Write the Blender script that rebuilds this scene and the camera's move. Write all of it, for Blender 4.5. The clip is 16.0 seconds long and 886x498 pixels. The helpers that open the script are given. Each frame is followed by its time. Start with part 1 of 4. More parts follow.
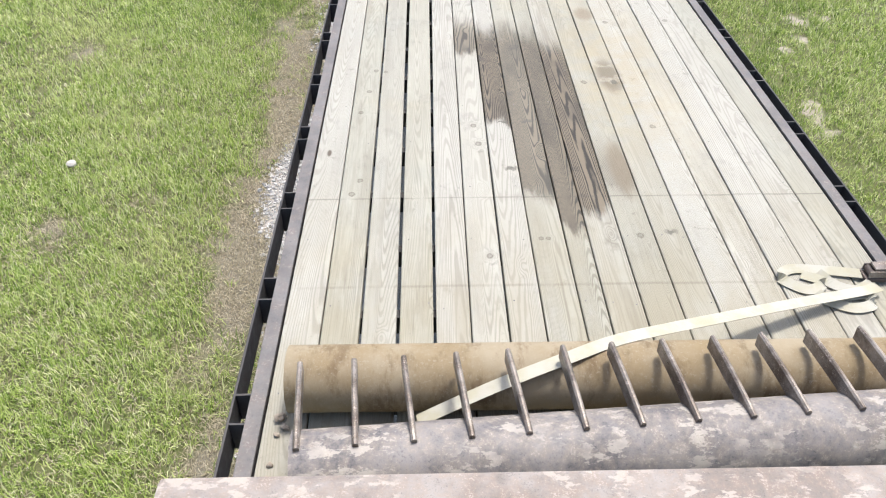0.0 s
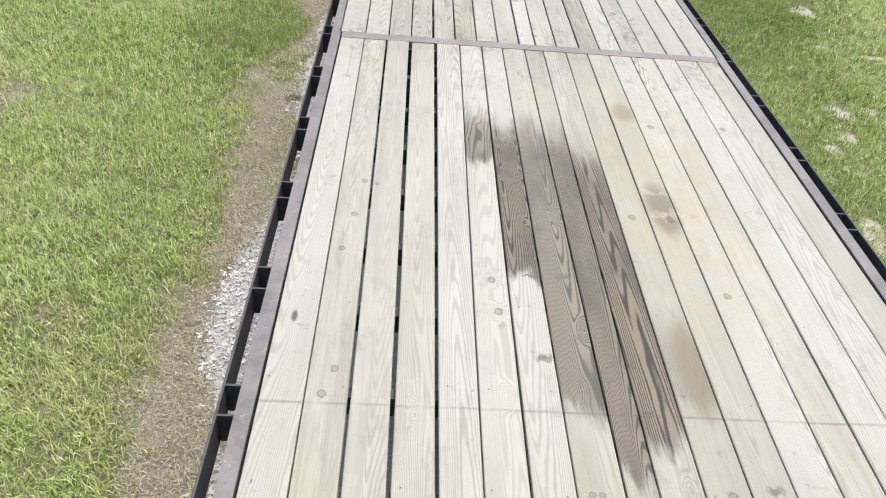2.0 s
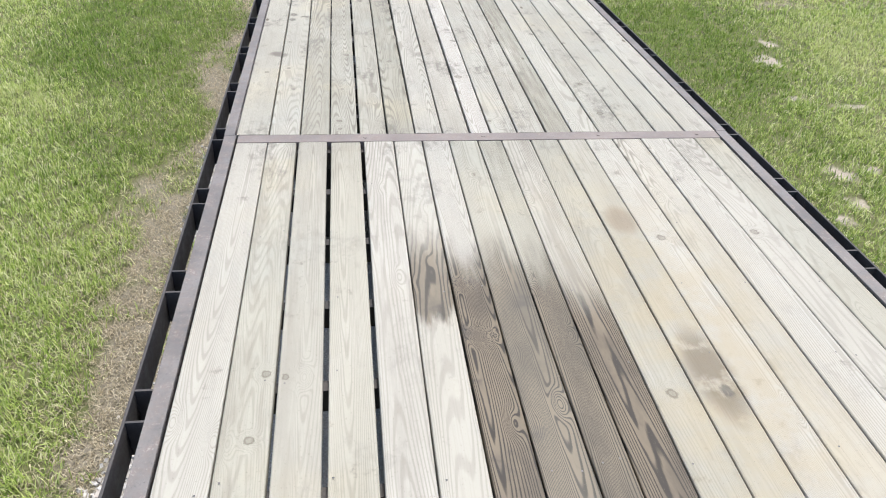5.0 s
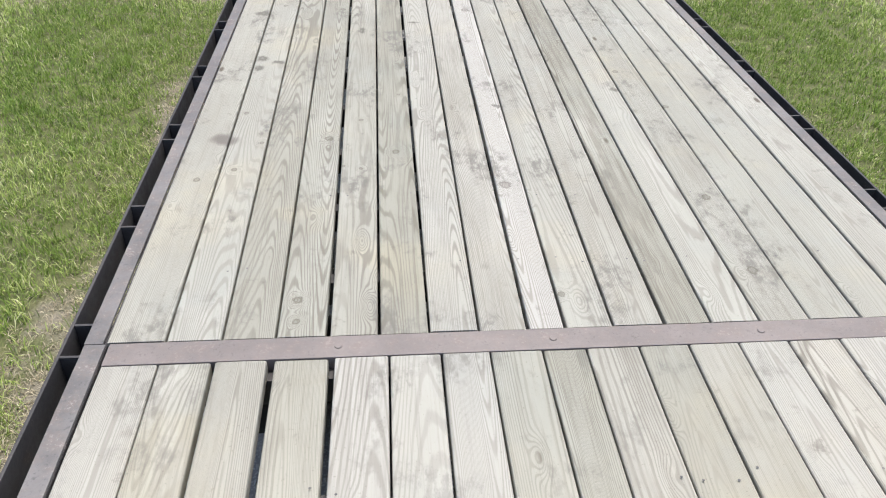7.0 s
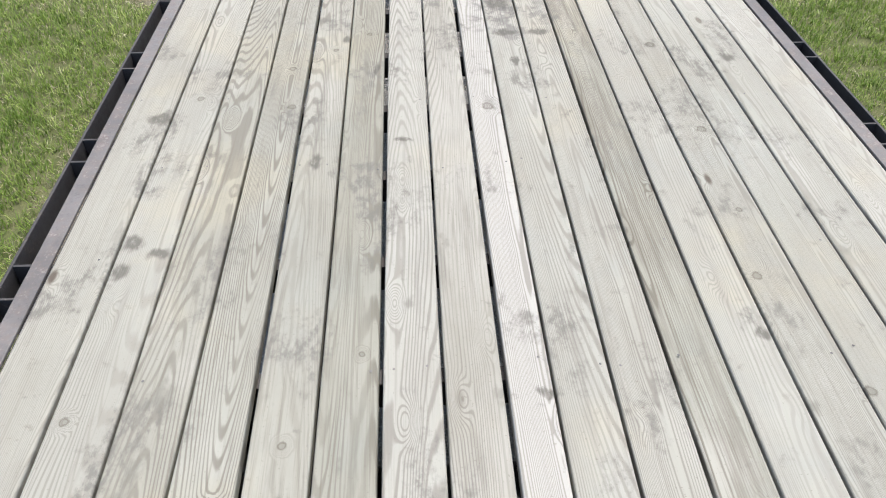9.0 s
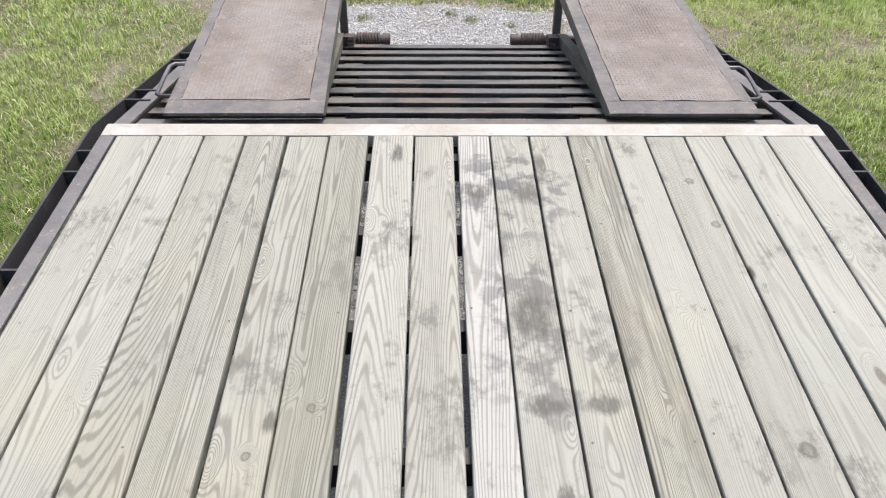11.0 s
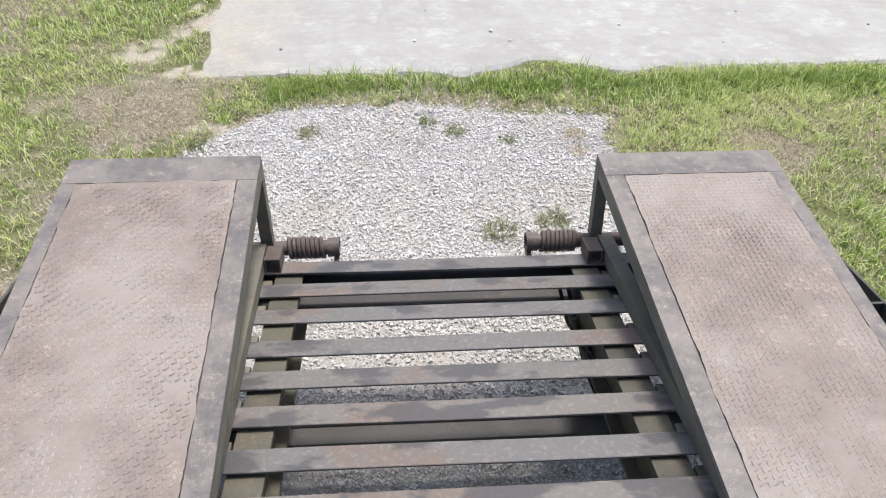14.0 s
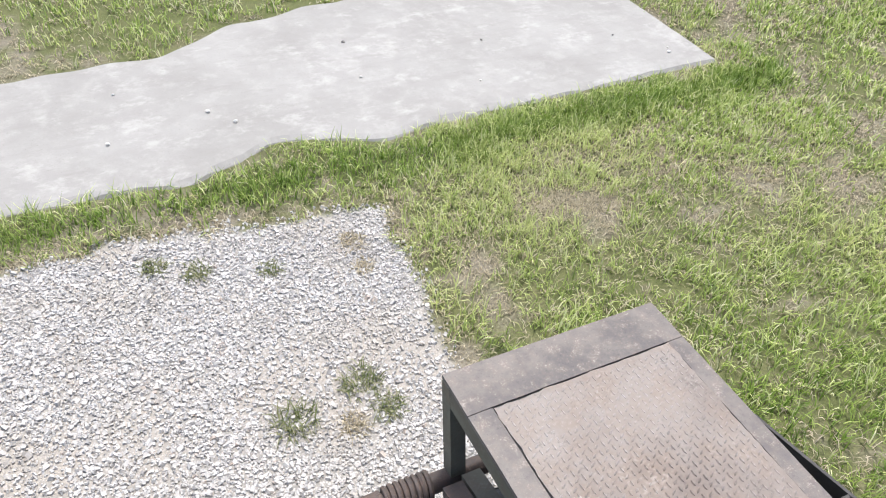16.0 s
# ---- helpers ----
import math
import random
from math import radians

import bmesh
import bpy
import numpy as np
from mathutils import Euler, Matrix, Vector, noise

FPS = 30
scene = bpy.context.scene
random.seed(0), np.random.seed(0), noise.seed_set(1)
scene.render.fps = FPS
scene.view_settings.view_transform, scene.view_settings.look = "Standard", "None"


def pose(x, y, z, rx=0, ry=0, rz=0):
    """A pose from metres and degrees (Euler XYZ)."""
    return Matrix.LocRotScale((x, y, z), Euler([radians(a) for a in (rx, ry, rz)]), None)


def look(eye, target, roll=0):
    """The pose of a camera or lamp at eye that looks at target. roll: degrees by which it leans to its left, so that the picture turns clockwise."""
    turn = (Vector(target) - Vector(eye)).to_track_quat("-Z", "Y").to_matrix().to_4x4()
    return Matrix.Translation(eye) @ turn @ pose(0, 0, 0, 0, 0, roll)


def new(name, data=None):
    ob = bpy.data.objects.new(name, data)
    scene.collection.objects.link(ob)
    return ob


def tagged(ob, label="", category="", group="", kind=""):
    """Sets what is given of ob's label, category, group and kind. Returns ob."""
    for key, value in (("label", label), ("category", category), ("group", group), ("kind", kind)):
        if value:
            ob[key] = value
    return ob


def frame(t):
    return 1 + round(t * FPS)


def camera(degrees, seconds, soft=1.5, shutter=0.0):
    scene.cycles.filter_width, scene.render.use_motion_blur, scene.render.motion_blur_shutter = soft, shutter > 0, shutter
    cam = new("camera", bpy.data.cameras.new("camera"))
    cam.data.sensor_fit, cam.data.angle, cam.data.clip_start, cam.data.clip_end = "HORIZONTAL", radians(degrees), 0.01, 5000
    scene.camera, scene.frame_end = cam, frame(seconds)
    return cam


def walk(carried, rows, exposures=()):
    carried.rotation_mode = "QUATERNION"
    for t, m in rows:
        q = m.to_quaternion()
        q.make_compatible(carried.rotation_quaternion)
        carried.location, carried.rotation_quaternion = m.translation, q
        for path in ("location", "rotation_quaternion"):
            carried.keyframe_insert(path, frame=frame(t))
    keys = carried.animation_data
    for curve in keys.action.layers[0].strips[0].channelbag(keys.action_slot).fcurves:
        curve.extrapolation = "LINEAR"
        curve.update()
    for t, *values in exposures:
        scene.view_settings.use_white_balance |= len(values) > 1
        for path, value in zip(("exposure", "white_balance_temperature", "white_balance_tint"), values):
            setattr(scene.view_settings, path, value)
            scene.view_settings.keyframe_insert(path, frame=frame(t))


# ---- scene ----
cam = camera(60.3, 16.0, soft=1.1)
PATH = [
    (0, (-0.653, -0.034, 2.052), (-0.616, 1.518, 0.79), 0.1),
    (0.5, (-0.7, 0.346, 2.041), (-0.643, 1.932, 0.824), 0.4),
    (1, (-0.787, 0.702, 2.016), (-0.691, 2.281, 0.793), 2.2),
    (1.5, (-0.757, 1.011, 1.984), (-0.642, 2.583, 0.752), 4.2),
    (2, (-0.785, 1.222, 1.945), (-0.667, 2.795, 0.715), 5.7),
    (2.5, (-0.874, 1.365, 1.843), (-0.789, 2.944, 0.618), 5.9),
    (3, (-0.889, 1.565, 1.692), (-0.902, 3.234, 0.59), 6.6),
    (3.5, (-0.738, 1.791, 1.587), (-0.801, 3.484, 0.524), 6.6),
    (4, (-0.692, 1.947, 1.639), (-0.536, 3.593, 0.513), 4.9),
    (4.5, (-0.71, 2.128, 1.658), (-0.42, 3.748, 0.521), 4.8),
    (5, (-0.695, 2.425, 1.601), (-0.45, 4.081, 0.506), 3.0),
    (5.2, (-0.673, 2.626, 1.517), (-0.44, 4.345, 0.521), 3.6),
    (7.3, (-0.406, 4.616, 1.397), (-0.282, 6.196, 0.177), 0.9),
    (7.5, (-0.37, 4.817, 1.378), (-0.261, 6.372, 0.125), 0.8),
    (8, (-0.354, 5.301, 1.36), (-0.247, 6.816, 0.058), 0.9),
    (8.5, (-0.342, 5.778, 1.366), (-0.25, 7.279, 0.047), 0.7),
    (9, (-0.273, 6.254, 1.373), (-0.186, 7.757, 0.057), 0.6),
    (9.5, (-0.244, 6.712, 1.386), (-0.162, 8.232, 0.089), 0.6),
    (10, (-0.239, 7.172, 1.4), (-0.15, 8.704, 0.117), 1.0),
    (10.2, (-0.209, 7.35, 1.391), (-0.132, 8.891, 0.118), 0.8),
    (12.3, (-0.122, 8.931, 1.474), (-0.102, 10.445, 0.168), 1.4),
    (12.5, (-0.136, 9.041, 1.476), (-0.111, 10.556, 0.17), 1.4),
    (13, (-0.105, 9.295, 1.453), (-0.062, 10.803, 0.14), 1.4),
    (13.5, (-0.069, 9.576, 1.443), (0.0, 11.073, 0.118), 1.4),
    (14, (-0.128, 9.945, 1.417), (-0.015, 11.423, 0.074), 1.3),
    (14.5, (-0.123, 10.327, 1.378), (0.078, 11.781, 0.019), 1.6),
    (15, (-0.026, 10.667, 1.369), (0.313, 12.091, 0.007), 2.4),
    (15.5, (0.009, 10.866, 1.323), (0.528, 12.243, -0.032), 3.5),
    (16, (-0.011, 11.086, 1.307), (0.717, 12.381, -0.032), 5.0),
]
EXPOSURES = [(0, 0.80), (1.5, 0.74), (5, 0.7), (7.5, 0.62), (10, 0.62), (12.5, 0.64), (13.5, 0.69), (16, 0.7)]
walk(cam, [(t, look(eye, target, roll)) for t, eye, target, roll in PATH], EXPOSURES)


# ---- world, sun ----
GROUND = -0.938          # the lawn lies this far below the deck's top
world = bpy.data.worlds.new("world")
scene.world = world
world.use_nodes = True
wn = world.node_tree.nodes
sky = wn.new("ShaderNodeTexSky")
sky.sky_type, sky.sun_disc = "NISHITA", False
SUN_EL, SUN_AZ = 72.0, 35.0
sky.sun_elevation, sky.sun_rotation = radians(SUN_EL), radians(SUN_AZ)
sky.air_density, sky.dust_density, sky.ozone_density = 1.0, 4.0, 1.0
world.node_tree.links.new(sky.outputs[0], wn["Background"].inputs[0])
wn["Background"].inputs[1].default_value = 0.15
sun_data = bpy.data.lights.new("sun", "SUN")
sun_data.energy, sun_data.angle, sun_data.color = 2.4, radians(9), (1.0, 0.965, 0.92)
sun = new("sun", sun_data)
az = radians(SUN_AZ)
sun_dir = Vector((math.sin(az) * math.cos(radians(SUN_EL)), math.cos(az) * math.cos(radians(SUN_EL)), math.sin(radians(SUN_EL))))
sun.matrix_world = look(tuple(sun_dir * 30), (0, 0, 0))


# ---- materials ----
class Mat:
    """A small builder of node materials."""

    def __init__(self, name, rough=0.8, metal=0.0):
        self.m = bpy.data.materials.new(name)
        self.m.use_nodes = True
        self.t = self.m.node_tree
        self.n = self.t.nodes
        self.b = self.n["Principled BSDF"]
        self.b.inputs["Roughness"].default_value = rough
        self.b.inputs["Metallic"].default_value = metal
        self.b.inputs["Specular IOR Level"].default_value = 0.3
        self.co = self.n.new("ShaderNodeTexCoord").outputs["Object"]

    def link(self, a, b):
        self.t.links.new(a, b)

    def put(self, sock, v):
        if isinstance(v, bpy.types.NodeSocket):
            self.link(v, sock)
        else:
            sock.default_value = v

    def scaled(self, v, sc, off=None):
        n = self.n.new("ShaderNodeVectorMath")
        n.operation = "MULTIPLY"
        self.link(v, n.inputs[0])
        n.inputs[1].default_value = sc
        if off is None:
            return n.outputs[0]
        a = self.n.new("ShaderNodeVectorMath")
        a.operation = "ADD"
        self.link(n.outputs[0], a.inputs[0])
        self.put(a.inputs[1], off)
        return a.outputs[0]

    def noise(self, v, scale, detail=4, rough=0.55, dist=0.0):
        n = self.n.new("ShaderNodeTexNoise")
        self.link(v, n.inputs["Vector"])
        n.inputs["Scale"].default_value = scale
        n.inputs["Detail"].default_value = detail
        n.inputs["Roughness"].default_value = rough
        n.inputs["Distortion"].default_value = dist
        return n.outputs["Fac"]

    def voronoi(self, v, scale, feature="F1", out="Distance", rand=1.0):
        n = self.n.new("ShaderNodeTexVoronoi")
        n.feature = feature
        self.link(v, n.inputs["Vector"])
        n.inputs["Scale"].default_value = scale
        n.inputs["Randomness"].default_value = rand
        return n.outputs[out]

    def math(self, op, a, b=0.0, clamp=False):
        n = self.n.new("ShaderNodeMath")
        n.operation, n.use_clamp = op, clamp
        self.put(n.inputs[0], a)
        self.put(n.inputs[1], b)
        return n.outputs[0]

    def step(self, v, lo, hi, to0=0.0, to1=1.0):
        n = self.n.new("ShaderNodeMapRange")
        n.interpolation_type = "SMOOTHSTEP"
        self.put(n.inputs["Value"], v)
        self.put(n.inputs["From Min"], lo)
        self.put(n.inputs["From Max"], hi)
        n.inputs["To Min"].default_value, n.inputs["To Max"].default_value = to0, to1
        return n.outputs["Result"]

    def mix(self, f, a, b, mode="MIX"):
        n = self.n.new("ShaderNodeMix")
        n.data_type, n.blend_type = "RGBA", mode
        self.put(n.inputs[0], f)
        for s, v in ((n.inputs[6], a), (n.inputs[7], b)):
            self.put(s, v if isinstance(v, bpy.types.NodeSocket) else (*v, 1.0))
        return n.outputs[2]

    def ramp(self, f, *stops):
        n = self.n.new("ShaderNodeValToRGB")
        while len(n.color_ramp.elements) < len(stops):
            n.color_ramp.elements.new(0.5)
        for e, (p, c) in zip(n.color_ramp.elements, stops):
            e.position, e.color = p, (*c, 1.0)
        self.link(f, n.inputs[0])
        return n.outputs[0]

    def attr(self, name):
        n = self.n.new("ShaderNodeAttribute")
        n.attribute_name = name
        return n.outputs["Fac"]

    def split(self, v):
        n = self.n.new("ShaderNodeSeparateXYZ")
        self.link(v, n.inputs[0])
        return n.outputs

    def join(self, x, y, z):
        n = self.n.new("ShaderNodeCombineXYZ")
        for s, v in zip(n.inputs, (x, y, z)):
            self.put(s, v)
        return n.outputs[0]

    def island(self):
        return self.n.new("ShaderNodeNewGeometry").outputs["Random Per Island"]

    def rand(self):
        return self.n.new("ShaderNodeObjectInfo").outputs["Random"]

    def color(self, c):
        self.put(self.b.inputs["Base Color"], c if isinstance(c, bpy.types.NodeSocket) else (*c, 1.0))

    def rough(self, r):
        self.put(self.b.inputs["Roughness"], r)

    def bump(self, h, strength=0.3, dist=0.002):
        n = self.n.new("ShaderNodeBump")
        n.inputs["Strength"].default_value, n.inputs["Distance"].default_value = strength, dist
        self.link(h, n.inputs["Height"])
        self.link(n.outputs[0], self.b.inputs["Normal"])


def wood_material():
    """Weathered treated pine: rings cut into long arches, knots, grey bleaching, dark oily stains on some boards."""
    w = Mat("weathered_pine", 0.78)
    r = w.rand()
    r2 = w.math("FRACT", w.math("MULTIPLY", r, 17.31))
    r3 = w.math("FRACT", w.math("MULTIPLY", r, 53.77))
    xyz = w.split(w.co)
    ro = w.math("MULTIPLY", r, 57.0)
    # long stretched field whose contour lines are the grain
    bend = w.math("MULTIPLY", w.noise(w.join(ro, w.math("MULTIPLY", xyz[1], 0.9), 0.0), 1.0, 2), 0.03)
    gx = w.math("ADD", xyz[0], bend)
    v = w.join(w.math("ADD", w.math("MULTIPLY", gx, 5.5), ro), w.math("ADD", w.math("MULTIPLY", xyz[1], 0.2), ro), ro)
    field = w.noise(v, 1.0, 0.6, 0.4)
    fine = w.noise(w.join(w.math("MULTIPLY", gx, 170.0), w.math("MULTIPLY", xyz[1], 2.6), ro), 1.0, 3, 0.6)
    # knots push the rings aside: x, y, radius
    rear_knots = ((-1.135, 6.745, 0.016), (-1.014, 6.817, 0.013), (-0.937, 7.023, 0.011), (-1.030, 7.289, 0.014), (-0.676, 7.045, 0.022), (-0.615, 6.827, 0.009), (-0.550, 6.805, 0.010), (-0.554, 7.205, 0.012),
                  (-0.418, 6.930, 0.018), (-0.031, 6.665, 0.027), (-0.724, 6.050, 0.018), (-0.721, 5.956, 0.013), (0.641, 7.680, 0.017), (0.762, 7.292, 0.017), (0.675, 6.555, 0.020), (0.667, 6.127, 0.022),
                  (0.047, 6.038, 0.014), (-0.538, 9.015, 0.013), (-0.410, 9.142, 0.015), (0.012, 8.572, 0.025), (-0.991, 8.658, 0.016), (0.715, 8.397, 0.020), (-0.668, 8.590, 0.018), (-0.690, 8.865, 0.016),
                  (-0.392, 7.453, 0.010), (0.700, 9.020, 0.024), (0.733, 9.830, 0.018), (0.714, 10.060, 0.018), (-0.240, 10.215, 0.014), (0.691, 7.961, 0.012))
    front_knots = ((-1.010, 2.906, 0.020), (-0.978, 3.019, 0.018), (-1.015, 3.683, 0.018), (-0.954, 4.190, 0.018), (-0.407, 3.528, 0.020), (-0.392, 3.343, 0.022), (0.553, 4.884, 0.022), (0.545, 3.500, 0.020),
                   (-0.165, 2.555, 0.014), (-0.133, 2.555, 0.013), (0.271, 2.565, 0.020), (-0.396, 2.440, 0.018), (-0.981, 3.925, 0.018), (0.962, 4.910, 0.022), (-0.295, 4.610, 0.020), (-0.274, 4.320, 0.026), (0.265, 4.017, 0.022), (-0.895, 4.171, 0.014))
    kq = None
    for cx, cy, r0 in rear_knots + front_knots:
        r0 *= 0.7
        n = w.n.new("ShaderNodeVectorMath")
        n.operation = "MULTIPLY_ADD"
        w.link(w.co, n.inputs[0])
        n.inputs[1].default_value = (1 / r0, 0.85 / r0, 0.0)
        n.inputs[2].default_value = (-cx / r0, -0.85 * cy / r0, 0.0)
        q = w.n.new("ShaderNodeVectorMath")
        q.operation = "LENGTH"
        w.link(n.outputs[0], q.inputs[0])
        kq = q.outputs["Value"] if kq is None else w.math("MINIMUM", kq, q.outputs["Value"])
    kq = w.math("ADD", kq, w.math("MULTIPLY", w.math("SUBTRACT", w.noise(w.co, 60.0, 4, 0.65), 0.5), 1.5))
    field = w.math("ADD", field, w.math("MULTIPLY", w.math("POWER", w.step(kq, 0.2, 4.5, 1.0, 0.0), 2.0), 0.07))
    kv = w.join(w.math("ADD", w.math("MULTIPLY", xyz[0], 7.2), ro), w.math("MULTIPLY", xyz[1], 2.7), ro)
    kd = w.voronoi(kv, 1.0)
    lump = w.step(kd, 0.0, 0.34, 1.0, 0.0)
    field = w.math("ADD", field, w.math("MULTIPLY", w.math("POWER", lump, 2.0), 0.075))
    field = w.math("ADD", field, w.math("MULTIPLY", w.noise(w.join(w.math("MULTIPLY", gx, 26.0), w.math("MULTIPLY", xyz[1], 4.0), ro), 1.0, 3, 0.5), 0.012))
    ring = w.math("SINE", w.math("MULTIPLY", field, w.math("ADD", w.math("MULTIPLY", r2, 220.0), 470.0)))
    late = w.step(ring, -0.1, 0.95)
    patch = w.noise(w.join(w.math("MULTIPLY", xyz[0], 4.0), w.math("MULTIPLY", xyz[1], 1.3), ro), 1.0, 6, 0.65)
    clear = w.step(w.noise(w.join(w.math("MULTIPLY", gx, 7.0), w.math("MULTIPLY", xyz[1], 0.8), w.math("ADD", ro, 9.0)), 1.0, 3), 0.34, 0.6)
    dust = w.math("MULTIPLY", w.math("MAXIMUM", w.step(xyz[1], 5.0, 5.95, 0.4, 1.0), w.step(xyz[1], 2.2, 3.1, 0.8, 0.4)), w.attr("grain"))
    amount = w.math("MULTIPLY", w.math("MULTIPLY", late, w.math("ADD", w.math("MULTIPLY", clear, 0.62), 0.28)), dust)
    tone = w.mix(r3, (0.332, 0.327, 0.278), (0.300, 0.309, 0.263))
    tone = w.mix(w.math("MULTIPLY", w.step(r2, 0.65, 1.0), 0.5), tone, (0.235, 0.236, 0.195))
    tint = w.noise(w.co, 1.5, 5, 0.62)
    tone = w.mix(w.step(tint, 0.52, 0.66, 0.0, 0.55), tone, (0.375, 0.345, 0.243))
    tone = w.mix(w.step(tint, 0.47, 0.34, 0.0, 0.6), tone, (0.272, 0.29, 0.262))
    tone = w.mix(w.math("MULTIPLY", w.step(r2, 0.0, 0.25, 1.0, 0.0), 0.6), tone, (0.40, 0.388, 0.352))
    tone = w.mix(w.step(patch, 0.42, 0.7, 0.0, 0.6), tone, (0.235, 0.228, 0.186))
    tone = w.mix(w.step(patch, 0.46, 0.3, 0.0, 0.5), tone, (0.415, 0.405, 0.368))
    cream = w.math("MAXIMUM", w.step(xyz[1], 5.4, 5.9, 0.4, 0.0), w.step(xyz[1], 8.6, 9.9, 0.0, 0.5))
    tone = w.mix(cream, tone, (0.372, 0.36, 0.302))
    tone = w.mix(w.math("MULTIPLY", amount, 0.78), tone, (0.118, 0.106, 0.084))
    tone = w.mix(w.math("MULTIPLY", w.step(fine, 0.48, 0.72), w.math("MULTIPLY", dust, 0.55)), tone, (0.14, 0.128, 0.10))
    # grey damp streaks along some boards
    streak = w.step(w.noise(w.join(w.math("MULTIPLY", gx, 24.0), w.math("MULTIPLY", xyz[1], 1.6), w.math("ADD", ro, 4.0)), 1.0, 5, 0.65), 0.55, 0.74)
    tone = w.mix(w.math("MULTIPLY", streak, w.math("MULTIPLY", dust, 0.65)), tone, (0.135, 0.128, 0.108))
    dull = w.attr("dull")
    tone = w.mix(w.math("MULTIPLY", dull, 0.36), tone, (0.205, 0.2, 0.162))
    tone = w.mix(w.math("MULTIPLY", w.attr("pale"), 0.7), tone, (0.43, 0.425, 0.40))
    tone = w.mix(w.math("MULTIPLY", w.math("MULTIPLY", late, w.attr("pale")), 0.5), tone, (0.17, 0.155, 0.125))
    brown = w.math("MULTIPLY", w.attr("streaky"), w.step(w.noise(w.join(w.math("MULTIPLY", gx, 30.0), w.math("MULTIPLY", xyz[1], 2.2), w.math("ADD", ro, 14.0)), 1.0, 6, 0.7), 0.42, 0.62))
    tone = w.mix(w.math("MULTIPLY", brown, 0.8), tone, (0.125, 0.108, 0.088))
    # mildew spots
    mild = w.math("MULTIPLY", w.step(w.noise(w.co, 12.0, 5, 0.72), 0.58, 0.72), w.step(w.noise(w.co, 2.1, 2), 0.45, 0.6))
    tone = w.mix(w.math("MULTIPLY", mild, 0.6), tone, (0.14, 0.133, 0.118))
    smudge = w.math("MULTIPLY", w.step(w.noise(w.join(w.math("MULTIPLY", xyz[0], 9.0), w.math("MULTIPLY", xyz[1], 5.0), ro), 1.0, 5, 0.6), 0.62, 0.72), dust)
    tone = w.mix(w.math("MULTIPLY", smudge, 0.55), tone, (0.15, 0.145, 0.125))
    # grey rubbed-in dirt that runs across the boards, in ragged islands
    rub = w.step(w.noise(w.scaled(w.co, (3.4, 2.3, 1.0)), 1.0, 7, 0.72), 0.53, 0.63)
    rub = w.math("MULTIPLY", rub, w.step(w.noise(w.scaled(w.co, (34.0, 15.0, 1.0)), 1.0, 5, 0.7), 0.4, 0.58))
    tone = w.mix(w.math("MULTIPLY", rub, w.step(xyz[1], 4.6, 6.6, 0.25, 0.8)), tone, (0.15, 0.145, 0.13))
    # honey-coloured film near the stained part
    yell = w.math("MULTIPLY", w.step(w.math("ABSOLUTE", w.math("SUBTRACT", xyz[0], 0.46)), 0.06, 0.5, 1.0, 0.0), w.step(w.math("ABSOLUTE", w.math("SUBTRACT", xyz[1], 4.2)), 0.15, 1.5, 1.0, 0.0))
    yell = w.math("MULTIPLY", yell, w.step(w.noise(w.co, 6.0, 5, 0.6), 0.3, 0.62))
    tone = w.mix(w.math("MULTIPLY", yell, 0.5), tone, (0.325, 0.278, 0.18))
    near = w.step(xyz[1], 1.7, 3.5, 0.5, 0.0)
    tone = w.mix(w.math("MULTIPLY", near, w.step(patch, 0.3, 0.65)), tone, (0.265, 0.235, 0.155))
    # dark soaked stain, board by board
    wob = w.math("MULTIPLY", w.math("SUBTRACT", w.noise(w.join(w.math("MULTIPLY", gx, 16.0), w.math("MULTIPLY", xyz[1], 2.4), ro), 1.0, 5, 0.65), 0.5), 0.5)
    yy = w.math("ADD", xyz[1], wob)
    a, b, k = w.attr("stain_from"), w.attr("stain_to"), w.attr("stain_depth")
    soft_a, soft_b = w.math("ADD", a, 0.12), w.math("SUBTRACT", b, 0.38)
    stain = w.math("MULTIPLY", w.step(yy, a, soft_a), w.math("SUBTRACT", 1.0, w.step(yy, soft_b, b)))
    stain = w.math("MULTIPLY", stain, k)
    soaked = w.mix(w.math("MULTIPLY", late, 0.95), (0.155, 0.128, 0.09), (0.016, 0.014, 0.012))
    soaked = w.mix(w.step(patch, 0.42, 0.65, 0.0, 0.6), soaked, (0.04, 0.035, 0.029))
    soaked = w.mix(w.step(w.noise(w.co, 7.0, 4, 0.6), 0.58, 0.75, 0.0, 0.6), soaked, (0.026, 0.025, 0.027))
    tone = w.mix(stain, tone, soaked)
    # round brown blotches and scuffs
    for cx, cy, rx, ry, c, s in ((0.425, 4.10, 0.075, 0.22, (0.125, 0.1, 0.068), 0.7), (0.29, 3.10, 0.055, 0.24, (0.17, 0.135, 0.092), 0.65),
                                 (0.43, 5.03, 0.065, 0.11, (0.19, 0.15, 0.105), 0.6), (-1.085, 7.05, 0.055, 0.045, (0.13, 0.115, 0.105), 0.85),
                                 (0.15, 9.40, 0.18, 0.36, (0.10, 0.095, 0.095), 0.6), (0.13, 10.02, 0.2, 0.25, (0.08, 0.08, 0.088), 0.7), ):
        dx = w.math("DIVIDE", w.math("SUBTRACT", xyz[0], cx), rx)
        dy = w.math("DIVIDE", w.math("SUBTRACT", w.math("ADD", xyz[1], w.math("MULTIPLY", wob, 0.15)), cy), ry)
        d = w.math("ADD", w.math("MULTIPLY", dx, dx), w.math("MULTIPLY", dy, dy))
        spots = w.noise(w.co, 10.0, 5, 0.6)
